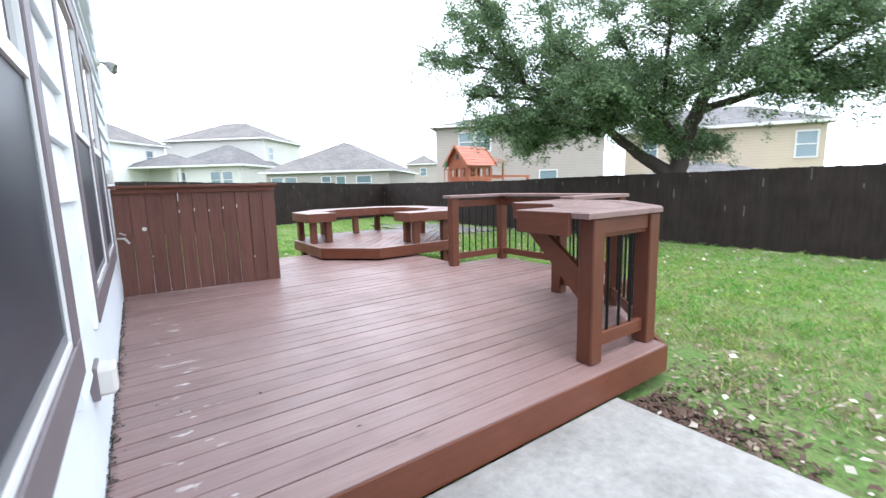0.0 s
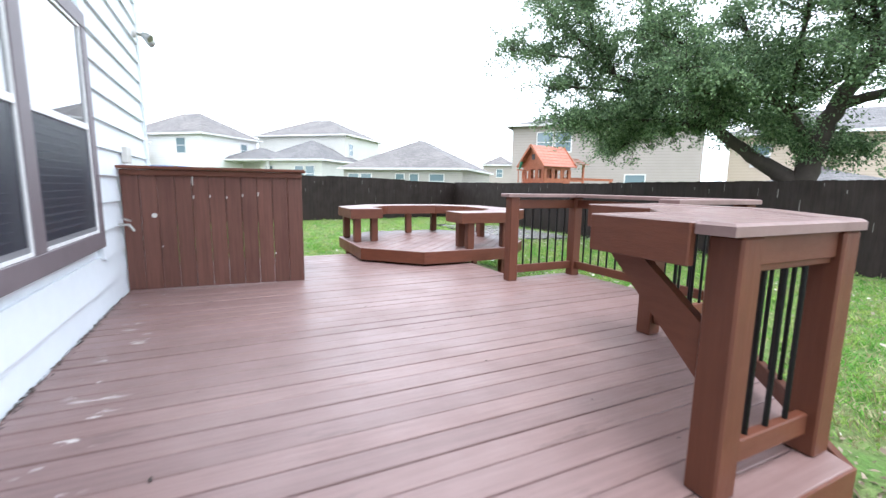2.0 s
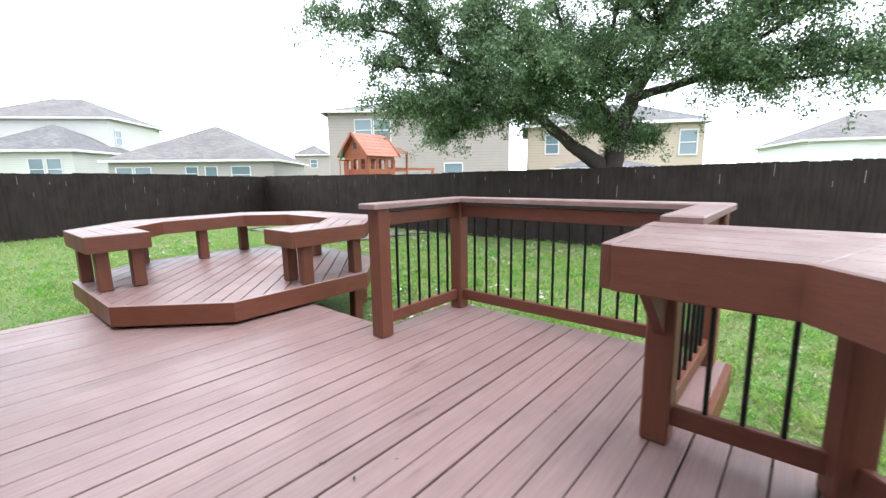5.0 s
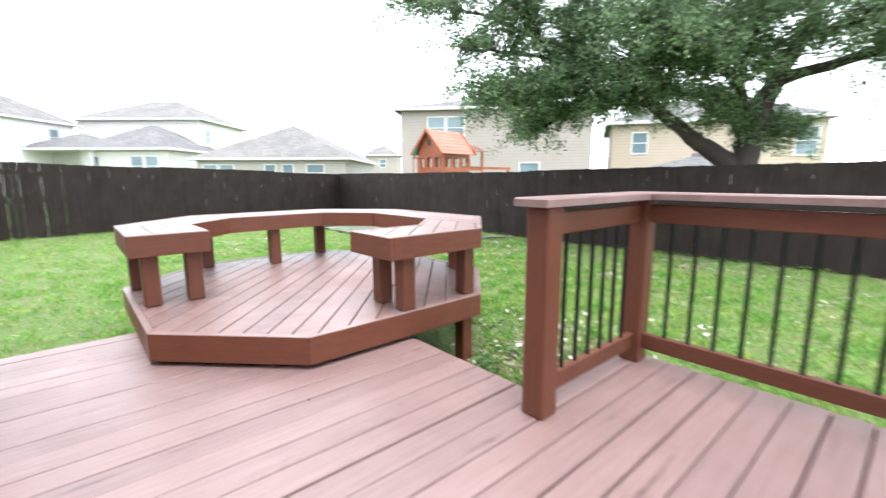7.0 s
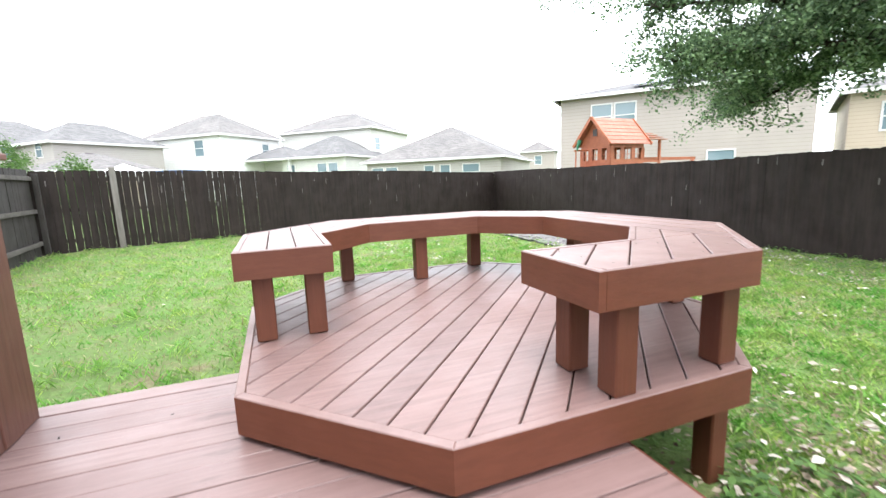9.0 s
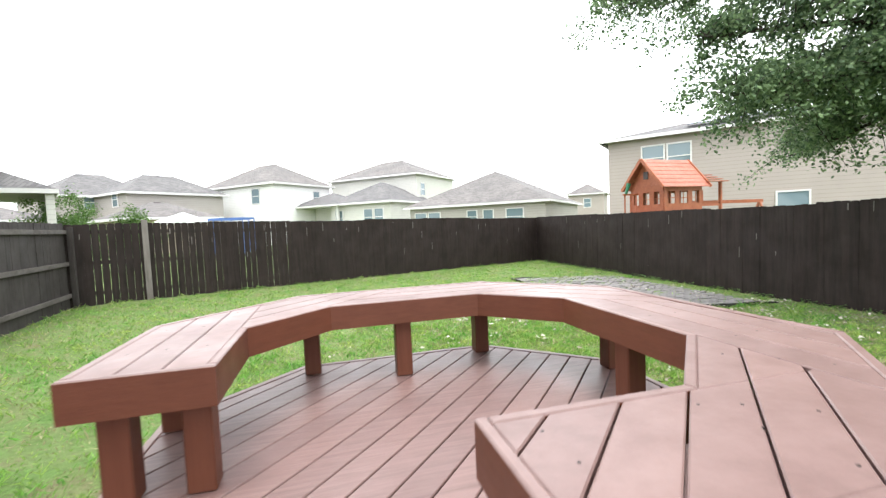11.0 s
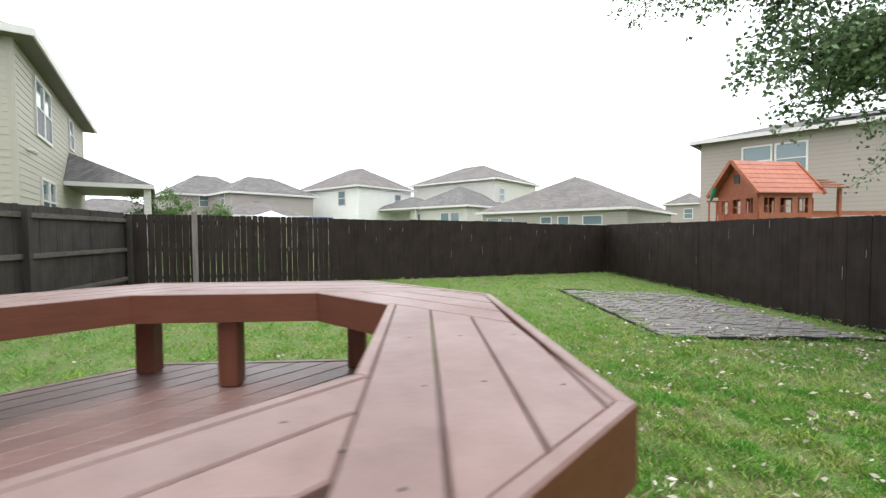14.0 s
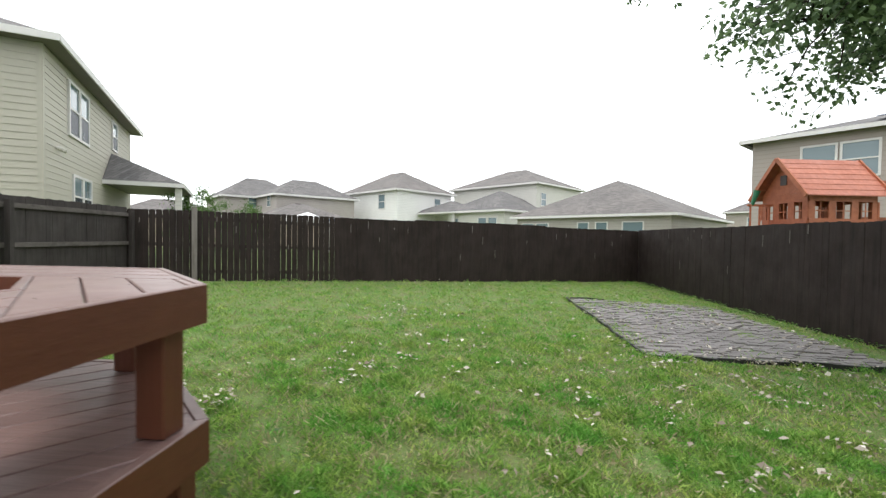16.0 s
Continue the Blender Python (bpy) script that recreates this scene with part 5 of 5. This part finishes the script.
def build_tree():
    rng = random.Random(11)
    nr = np.random.default_rng(11)
    base = Vector((13.74, 6.39, -0.76))
    tree = thing("oak_tree", base, "broad old oak with dark leaning trunk and loose small leaves", "tree")

    def bent(points, r0, r1, name, label=""):
        """A tapered limb along a smoothed line with a slight wander."""
        pts = [Vector(p) for p in points]
        line = []
        for k in range(len(pts) - 1):
            p0, p1, p2, p3 = pts[max(0, k - 1)], pts[k], pts[k + 1], pts[min(len(pts) - 1, k + 2)]
            for i in range(5):
                t = i / 5
                line.append(0.5 * (2 * p1 + (p2 - p0) * t + (2 * p0 - 5 * p1 + 4 * p2 - p3) * t * t + (3 * p1 - p0 - 3 * p2 + p3) * t ** 3))
        line.append(pts[-1])
        for k in range(1, len(line) - 1):
            line[k] = line[k] + Vector((rng.uniform(-1, 1), rng.uniform(-1, 1), rng.uniform(-1, 1))) * 0.03
        bm = bmesh.new()
        n = len(line) - 1
        rings = []
        for k, c in enumerate(line):
            f = (line[min(n, k + 1)] - line[max(0, k - 1)]).normalized()
            s = f.cross(Vector((0.3, 0.9, 0.2))).normalized()
            u = f.cross(s)
            r = r0 + (r1 - r0) * (k / n) ** 0.8
            if name == "trunk" and k < 4:
                r *= 1.5 - 0.12 * k
            rings.append([bm.verts.new(c + (s * math.cos(g) + u * math.sin(g)) * r * rng.uniform(0.9, 1.1)) for g in (2 * math.pi * j / 10 for j in range(10))])
        for p, q in zip(rings[:-1], rings[1:]):
            for j in range(10):
                bm.faces.new((p[j], p[(j + 1) % 10], q[(j + 1) % 10], q[j]))
        bm.faces.new(rings[0][::-1])
        bm.faces.new(rings[-1])
        part(name, bm, BARK, tree, label, True)
        return line

    bent([base, (13.72, 6.42, 0.4), (13.76, 6.38, 1.2), (13.86, 6.22, 2.2), (14.08, 5.98, 3.2), (14.5, 5.5, 4.6), (14.6, 5.2, 6.0), (14.4, 5.3, 7.8)], 0.43, 0.05, "trunk", "dark rough trunk")
    low, mid, high = (12.5, 7.9, 2.7), (11.8, 8.9, 3.6), (10.8, 9.8, 4.2)
    top, arm, east = (14.5, 5.5, 4.6), (12.6, 6.3, 2.9), (14.6, 4.6, 3.5)
    bent([(13.74, 6.45, 1.12), (13.35, 6.85, 1.62), (13.0, 7.2, 1.95), low, mid, high], 0.24, 0.07, "limb", "thick low limb")
    bent([(13.86, 6.25, 2.1), arm, (11.6, 6.5, 3.3)], 0.12, 0.05, "limb")
    bent([(14.08, 5.98, 3.1), east, (15.2, 3.0, 3.8)], 0.14, 0.06, "limb")
    # boughs: where each one leaves, bends and ends, and how densely it carries twigs
    boughs = [
        ((low, (11.3, 9.0, 2.95), (10.2, 9.8, 3.0), (9.2, 10.2, 2.85)), 0.8),
        ((mid, (10.4, 10.2, 3.9), (9.2, 10.7, 3.9)), 0.8),
        ((mid, (11.3, 9.4, 3.2), (10.8, 10.8, 3.0)), 0.8),
        ((mid, (11.2, 10.2, 3.3), (10.9, 11.4, 3.0)), 0.95),
        ((mid, (10.4, 11.3, 5.0), (9.2, 12.8, 5.5)), 1.1),
        ((high, (10.0, 10.6, 5.4), (9.4, 11.6, 6.6)), 1.0),
        ((low, (11.8, 7.3, 3.3), (10.8, 7.8, 3.4)), 0.9),
        ((low, (13.2, 8.6, 3.6), (13.6, 10.0, 4.0)), 0.9),
        ((east, (14.6, 2.6, 3.2), (14.4, 0.8, 3.3)), 1.1),
        ((east, (15.0, 2.4, 4.8), (14.6, 0.2, 5.2)), 1.1),
        ((arm, (12.6, 5.0, 3.6), (12.4, 3.8, 3.7)), 1.1),
        ((top, (13.2, 4.4, 5.2), (12.2, 3.6, 6.2)), 1.1),
        ((low, (12.4, 9.5, 2.8), (12.2, 10.9, 2.35)), 0.85),
        ((mid, (12.6, 10.8, 3.3), (13.5, 12.3, 2.35)), 0.8),
        ((high, (9.8, 9.8, 5.4), (9.0, 9.9, 6.4)), 1.1),
        ((mid, (11.5, 9.2, 5.2), (11.2, 9.4, 7.0)), 1.1),
        ((mid, (12.6, 9.6, 4.8), (13.2, 11.0, 5.4)), 1.0),
        ((arm, (11.2, 6.6, 3.5), (9.9, 7.1, 3.7)), 1.1),
        ((arm, (11.8, 7.6, 4.2), (10.4, 8.4, 5.0)), 1.2),
        ((arm, (11.5, 5.6, 4.6), (10.6, 5.2, 5.6)), 1.1),
        ((arm, (12.5, 7.2, 4.6), (12.0, 7.8, 6.6)), 1.2),
        ((east, (15.2, 3.0, 3.8), (15.6, 1.4, 3.7)), 1.1),
        ((east, (13.6, 3.4, 4.4), (12.8, 2.2, 4.8)), 1.1),
        ((east, (16.0, 4.0, 3.9), (17.4, 3.2, 3.8)), 1.0),
        ((east, (14.4, 3.4, 5.4), (14.0, 2.0, 6.2)), 1.1),
        ((top, (13.2, 5.6, 5.6), (12.0, 5.8, 6.6)), 1.2),
        ((top, (13.4, 6.8, 6.2), (12.4, 7.8, 7.8)), 1.1),
        ((top, (15.0, 3.8, 6.4), (15.2, 2.2, 7.2)), 1.1),
        ((top, (14.0, 4.2, 7.0), (13.4, 3.6, 8.2)), 1.0),
        ((top, (15.6, 6.8, 5.0), (16.4, 8.6, 4.8)), 1.0),
        (((13.86, 6.25, 2.2), (14.8, 7.6, 3.1), (15.4, 9.2, 3.4), (15.3, 10.6, 3.5)), 0.9),
        (((13.8, 6.3, 1.9), (14.2, 5.9, 2.2), (14.7, 5.6, 2.05)), 0.5),
        (((13.76, 6.45, 1.9), (13.1, 6.5, 2.4), (12.6, 6.6, 2.5)), 0.6),
    ]
    twigs = bmesh.new()
    clumps, weight = [], []
    for points, dense in boughs:
        line = bent(points, 0.065, 0.018, "limb")
        n = len(line) - 1
        for k in range(2, n + 1):
            f = (line[k] - line[k - 1]).normalized()
            for j in range(round((8 if k > n * 0.4 else 6) * dense)):
                c = line[k - 1].lerp(line[k], rng.random())
                g = rng.uniform(0, 2 * math.pi)
                d = (Vector((math.cos(g), math.sin(g), rng.uniform(-0.75, 1.15))) + f * rng.uniform(0.0, 0.8)).normalized()
                length = rng.uniform(0.3, 1.5) * (1.0 if dense > 0.85 else 0.7 if dense > 0.7 else 0.5)
                e1 = c + d * length * 0.55 + Vector((0, 0, 0.05))
                e2 = c + d * length + Vector((0, 0, -0.16 * length))
                rod(c, e1, 0.011, 0.007, 4, twigs)
                rod(e1, e2, 0.007, 0.003, 4, twigs)
                for t in (0.35, 0.58, 0.8, 1.0):
                    q = c.lerp(e1, t / 0.55) if t < 0.55 else e1.lerp(e2, (t - 0.55) / 0.45)
                    clumps.append(q + Vector((rng.uniform(-1, 1), rng.uniform(-1, 1), rng.uniform(-1, 1))) * 0.06)
                    weight.append(rng.uniform(0.06, 0.135))
    tagged(part("twig_mass", twigs, BARK, tree, "", True), kind="stuff")
    pts = np.array([list(c) for c in clumps])
    per = 29
    n = len(pts) * per
    idx = np.repeat(np.arange(len(pts)), per)
    size = np.array(weight)[idx][:, None]
    c = pts[idx] + np.clip(nr.normal(size=(n, 3)), -1.8, 1.8) * size * np.array([1.1, 1.1, 0.95])
    dirs = unit(nr.normal(size=(n, 3)) + np.array([0, 0, -0.2]))
    ups = unit(nr.normal(size=(n, 3)) + np.array([0, 0, 0.45]))
    crown = quads("crown", c - np.array(base), dirs, ups, nr.uniform(0.05, 0.098, n), nr.uniform(0.034, 0.056, n), LEAF)
    crown.parent = tree


build_tree()


def build_bush(at, r, h, seed, label):
    nr = np.random.default_rng(seed)
    b = thing("bush", (at[0], at[1], -0.7), label, "bush")
    st = bmesh.new()
    for k in range(7):
        a = k * 0.9
        rod((at[0], at[1], -0.7), (at[0] + r * 0.6 * math.cos(a), at[1] + r * 0.6 * math.sin(a), h * 0.8), 0.04, 0.012, 5, st)
    part("stems", st, BARK, b)
    m = 60
    cs = nr.normal(size=(m, 3)) * np.array([r * 0.5, r * 0.5, (h + 0.7) * 0.22]) + np.array([0, 0, (h + 0.7) * 0.72])
    idx = nr.integers(0, m, 11000)
    c = cs[idx] + nr.normal(size=(11000, 3)) * 0.16
    q = quads("leaves", c, unit(nr.normal(size=(11000, 3))), unit(nr.normal(size=(11000, 3)) + np.array([0, 0, 1])), nr.uniform(0.07, 0.15, 11000), nr.uniform(0.03, 0.07, 11000), BUSH_LEAF)
    q.parent = b


build_bush((-7.4, 26.6), 1.6, 2.35, 3, "rounded green bush behind the back fence")
build_bush((-5.2, 27.2), 0.9, 1.75, 4, "smaller yellowish-green bush behind the back fence")


def build_lawn():
    nr = np.random.default_rng(8)

    def scatter(n, x0, x1, y0, y1):
        return np.stack([nr.uniform(x0, x1, n), nr.uniform(y0, y1, n)], 1)
    p = np.concatenate([nr.normal(size=(190000, 2)) * np.array([2.0, 2.6]) + np.array([6.8, 9.0]), nr.normal(size=(60000, 2)) * 2.2 + np.array([5.2, 2.5]), scatter(290000, -2.4, 12.7, -3.0, 23.3)])
    p = p[(p[:, 1] > -3) & (p[:, 1] < 23.4) & (p[:, 0] > -2.4) & (p[:, 0] < 12.75)]
    x, y = p[:, 0], p[:, 1]
    ex = FC[0] + (FD[0] - FC[0]) * (FC[1] - y) / (FC[1] - FD[1])
    ny = FB[1] + (x - FB[0]) * (FC[1] - FB[1]) / (FC[0] - FB[0])
    wx = FA[0] + (FB[0] - FA[0]) * (y - FA[1]) / (FB[1] - FA[1])
    inside = (x < ex - 0.02) & (y < ny - 0.02) & (x > wx + 0.05)
    deck = ((x < 4.0) & (y > 1.1) & (y < 7.08)) | ((x < 4.9) & (y > 2.4) & (y < 4.7)) | ((x < 2.57) & (y < 1.2)) | (x < 3.3) & (y < 1.5)
    oct_ = (x > OX0) & (x < OX1) & (y > OY0) & (y < OY1) & (x + y < OX1 + OY1 - 0.68) & (x + y > OX0 + OY0 + 0.68) & (x - y < OX1 - OY0 - 0.68) & (x - y > OX0 - OY1 + 0.68)
    pav = (x > 8.51 + 0.03 * (y - 11.7)) & (x < 12.05) & (y > 11.73) & (y < 17.15) & (nr.uniform(size=len(x)) > 0.05 + 0.85 * np.clip((y - 14.9) / 2.0, 0, 1) + 0.3 * np.clip(1 - (x - 8.6) / 0.5, 0, 1) + 0.35 * np.clip((x - 11.5) / 0.5, 0, 1))
    patch = np.array([0.25 * noise.noise((a * 0.6, b * 0.6, 3.0)) + 0.6 * noise.noise((a * 2.1, b * 2.1, 5.0)) + 0.5 * noise.noise((a * 5.5, b * 5.5, 6.0)) for a, b in p])
    thin = nr.uniform(size=len(x)) < np.clip(0.80 + patch * 1.3, 0.40, 1.0) * np.clip(0.6 + 0.3 * np.hypot(x - 3.2, y - 0.8), 0, 1)
    soil = (x < 3.3) & (y < 1.6) & (nr.uniform(size=len(x)) < 0.85)
    k = inside & ~deck & ~oct_ & ~pav & thin & ~soil
    p, patch = p[k], patch[k]
    n = len(p)
    xx = np.clip(p[:, 0], -8, 14)
    z = np.minimum(-0.27, -0.24 - 0.033 * (xx + 2) + 0.012 * np.maximum(0, 12 - np.maximum(3, p[:, 1])))
    tuft = np.array([noise.noise((a * 4.5, b * 4.5, 1.0)) for a, b in p])
    h = nr.uniform(0.03, 0.085, n) * (1 + 0.6 * np.clip(patch, -0.5, 0.8)) * (1 + 1.7 * np.clip(tuft, -0.35, 0.6))
    lean = nr.normal(size=(n, 2)) * 0.9
    dirs = unit(np.concatenate([lean, np.ones((n, 1))], 1))
    ups = unit(np.concatenate([nr.normal(size=(n, 2)), np.full((n, 1), 0.2)], 1))
    c = np.concatenate([p, (z + h * 0.40)[:, None]], 1)
    wide = nr.uniform(0.006, 0.013, n)
    dry = nr.uniform(size=n) < np.clip(0.22 - 0.6 * patch, 0.05, 0.6) + 0.75 * np.exp(-0.7 * np.hypot(p[:, 0] - 3.0, p[:, 1] - 0.4))
    st = quads("dry_grass", c[dry], dirs[dry], ups[dry], h[dry], wide[dry], STRAW)
    tagged(st, "straw-coloured dead grass in the lawn", "grass", kind="stuff")
    live = ~dry
    g = quads("grass", c[live], dirs[live], ups[live], h[live], wide[live], GRASS)
    tagged(g, "short green lawn grass with thin worn patches", "grass", kind="stuff")
    # fallen pale leaves
    m = 2600
    q = np.concatenate([scatter(m - 1300, 3.2, 11.5, -1.0, 15.0), scatter(400, 0, 12, 8, 20), scatter(400, 2.6, 5.0, -1.2, 2.2), scatter(300, 4.0, 6.2, 4.6, 6.2)])
    # leaves lie in small heaps
    seeds = np.concatenate([scatter(230, 4.2, 12.0, 4.5, 14.5), scatter(70, 9.0, 12.1, 0.0, 12.0)])
    q = np.concatenate([q, seeds[nr.integers(0, 300, 4200)] + nr.normal(size=(4200, 2)) * np.array([0.075, 0.055])])
    x, y = q[:, 0], q[:, 1]
    ex = FC[0] + (FD[0] - FC[0]) * (FC[1] - y) / (FC[1] - FD[1])
    deck = ((x < 4.0) & (y > 1.1) & (y < 7.08)) | ((x < 4.9) & (y > 2.4) & (y < 4.7)) | ((x < 2.6) & (y < 1.2))
    oct_ = (x > OX0) & (x < OX1) & (y > OY0) & (y < OY1) & (x + y < OX1 + OY1 - 0.68) & (x - y < OX1 - OY0 - 0.68)
    clump = np.array([noise.noise((a * 0.5, b * 0.5, 9.0)) for a, b in q])
    q = q[(x < ex - 0.1) & ~deck & ~oct_ & (clump > -0.12 + 0.25 * nr.uniform(-1, 1, len(x)))]
    n = len(q)
    z = np.minimum(-0.27, -0.24 - 0.033 * (np.clip(q[:, 0], -8, 14) + 2) + 0.012 * np.maximum(0, 12 - np.maximum(3, q[:, 1])))
    c = np.concatenate([q, (z + nr.uniform(0.05, 0.11, n))[:, None]], 1)
    a = nr.uniform(0, 2 * np.pi, n)
    dirs = unit(np.stack([np.cos(a), np.sin(a), nr.normal(size=n) * 0.25], 1))
    ups = unit(np.concatenate([nr.normal(size=(n, 2)) * 0.6, np.ones((n, 1))], 1))
    long = 0.022 + 0.055 * nr.uniform(size=n) ** 1.6
    dl = quads("fallen_leaves", c, dirs, ups, long, long * nr.uniform(0.4, 0.75, n), DRY)
    tagged(dl, "pale dry leaves scattered on the lawn", "leaves", kind="stuff")
    # low leafy weeds beside the deck's notch and under the platform
    m = 2600
    w = np.concatenate([nr.normal(size=(m, 2)) * np.array([0.32, 0.34]) + np.array([4.5, 5.15]), nr.normal(size=(500, 2)) * np.array([0.12, 0.9]) + np.array([5.45, 7.0])])
    fy = nr.uniform(0.5, 22.5, 2600)
    fx = FC[0] + (FD[0] - FC[0]) * (FC[1] - fy) / (FC[1] - FD[1])
    w = np.concatenate([w, np.stack([fx - 0.04 - np.abs(nr.normal(size=2600)) * 0.11, fy], 1)])
    x, y = w[:, 0], w[:, 1]
    spot = np.array([noise.noise((a * 3.5, b * 3.5, 2.0)) for a, b in w])
    w = w[((y > 4.72) & (x > 4.03)) & (spot > -0.05)]
    n = len(w)
    z = np.array([ground_z(a, b) for a, b in w]) + nr.uniform(0.01, 0.10, n)
    a = nr.uniform(0, 6.28, n)
    wd = quads("weeds", np.concatenate([w, z[:, None]], 1), unit(np.stack([np.cos(a), np.sin(a), nr.normal(size=n) * 0.3], 1)), unit(np.concatenate([nr.normal(size=(n, 2)) * 0.4, np.ones((n, 1))], 1)), nr.uniform(0.03, 0.075, n), nr.uniform(0.018, 0.04, n), BUSH_LEAF)
    tagged(wd, "low leafy green weeds beside the deck", "weeds", kind="stuff")
    # brown leaf litter in the notch beside the deck and at the patio's corner
    w = np.concatenate([nr.normal(size=(1500, 2)) * np.array([0.5, 0.45]) + np.array([4.75, 5.2]), nr.normal(size=(900, 2)) * np.array([0.5, 0.5]) + np.array([3.3, 0.9])])
    x, y = w[:, 0], w[:, 1]
    w = w[((y > 4.70) & (x > 4.03)) | ((y < 1.6) & (x > 2.58) & (x - 3.2 > y - 1.2))]
    n = len(w)
    z = np.array([ground_z(a, b) for a, b in w]) + nr.uniform(0.01, 0.05, n)
    a = nr.uniform(0, 6.28, n)
    long = nr.uniform(0.02, 0.06, n)
    lt = quads("leaf_litter", np.concatenate([w, z[:, None]], 1), unit(np.stack([np.cos(a), np.sin(a), nr.normal(size=n) * 0.3], 1)), unit(np.concatenate([nr.normal(size=(n, 2)) * 0.5, np.ones((n, 1))], 1)), long, long * nr.uniform(0.35, 0.7, n), leaf_material("brown_litter", (0.10, 0.065, 0.04), (0.36, 0.29, 0.21), 0.05))
    tagged(lt, "brown dead leaves on bare soil beside the deck", "leaves", kind="stuff")
    # crumbs and leaf bits along the foot of the house wall
    n = 420
    x, y = HX + 0.012 + np.abs(nr.normal(size=n)) * 0.018, nr.uniform(1.2, 5.4, n)
    a = nr.uniform(0, 6.28, n)
    gd = quads("wall_foot_litter", np.stack([x, y, np.full(n, 0.005)], 1), unit(np.stack([np.cos(a), np.sin(a), np.zeros(n)], 1)), unit(np.concatenate([nr.normal(size=(n, 2)) * 0.3, np.ones((n, 1))], 1)), nr.uniform(0.012, 0.04, n), nr.uniform(0.006, 0.016, n), BARK)
    tagged(gd, "dark crumbs and leaf bits along the wall foot", "leaves", kind="stuff")
    m = 46
    x, y = nr.uniform(0.2, 4.6, m), nr.uniform(1.4, 6.9, m)
    ok = (x < 3.7) & ~((x < 1.8) & (y > 5.2))
    x, y = x[ok], y[ok]
    n = len(x)
    a = nr.uniform(0, 6.28, n)
    dirs = unit(np.stack([np.cos(a), np.sin(a), np.zeros(n)], 1))
    ups = unit(np.concatenate([nr.normal(size=(n, 2)) * 0.15, np.ones((n, 1))], 1))
    dd = quads("deck_litter", np.stack([x, y, np.full(n, 0.006)], 1), dirs, ups, nr.uniform(0.015, 0.045, n), nr.uniform(0.008, 0.018, n), BARK)
    tagged(dd, "small dark leaf bits on the deck boards", "leaves", kind="stuff")


build_lawn()
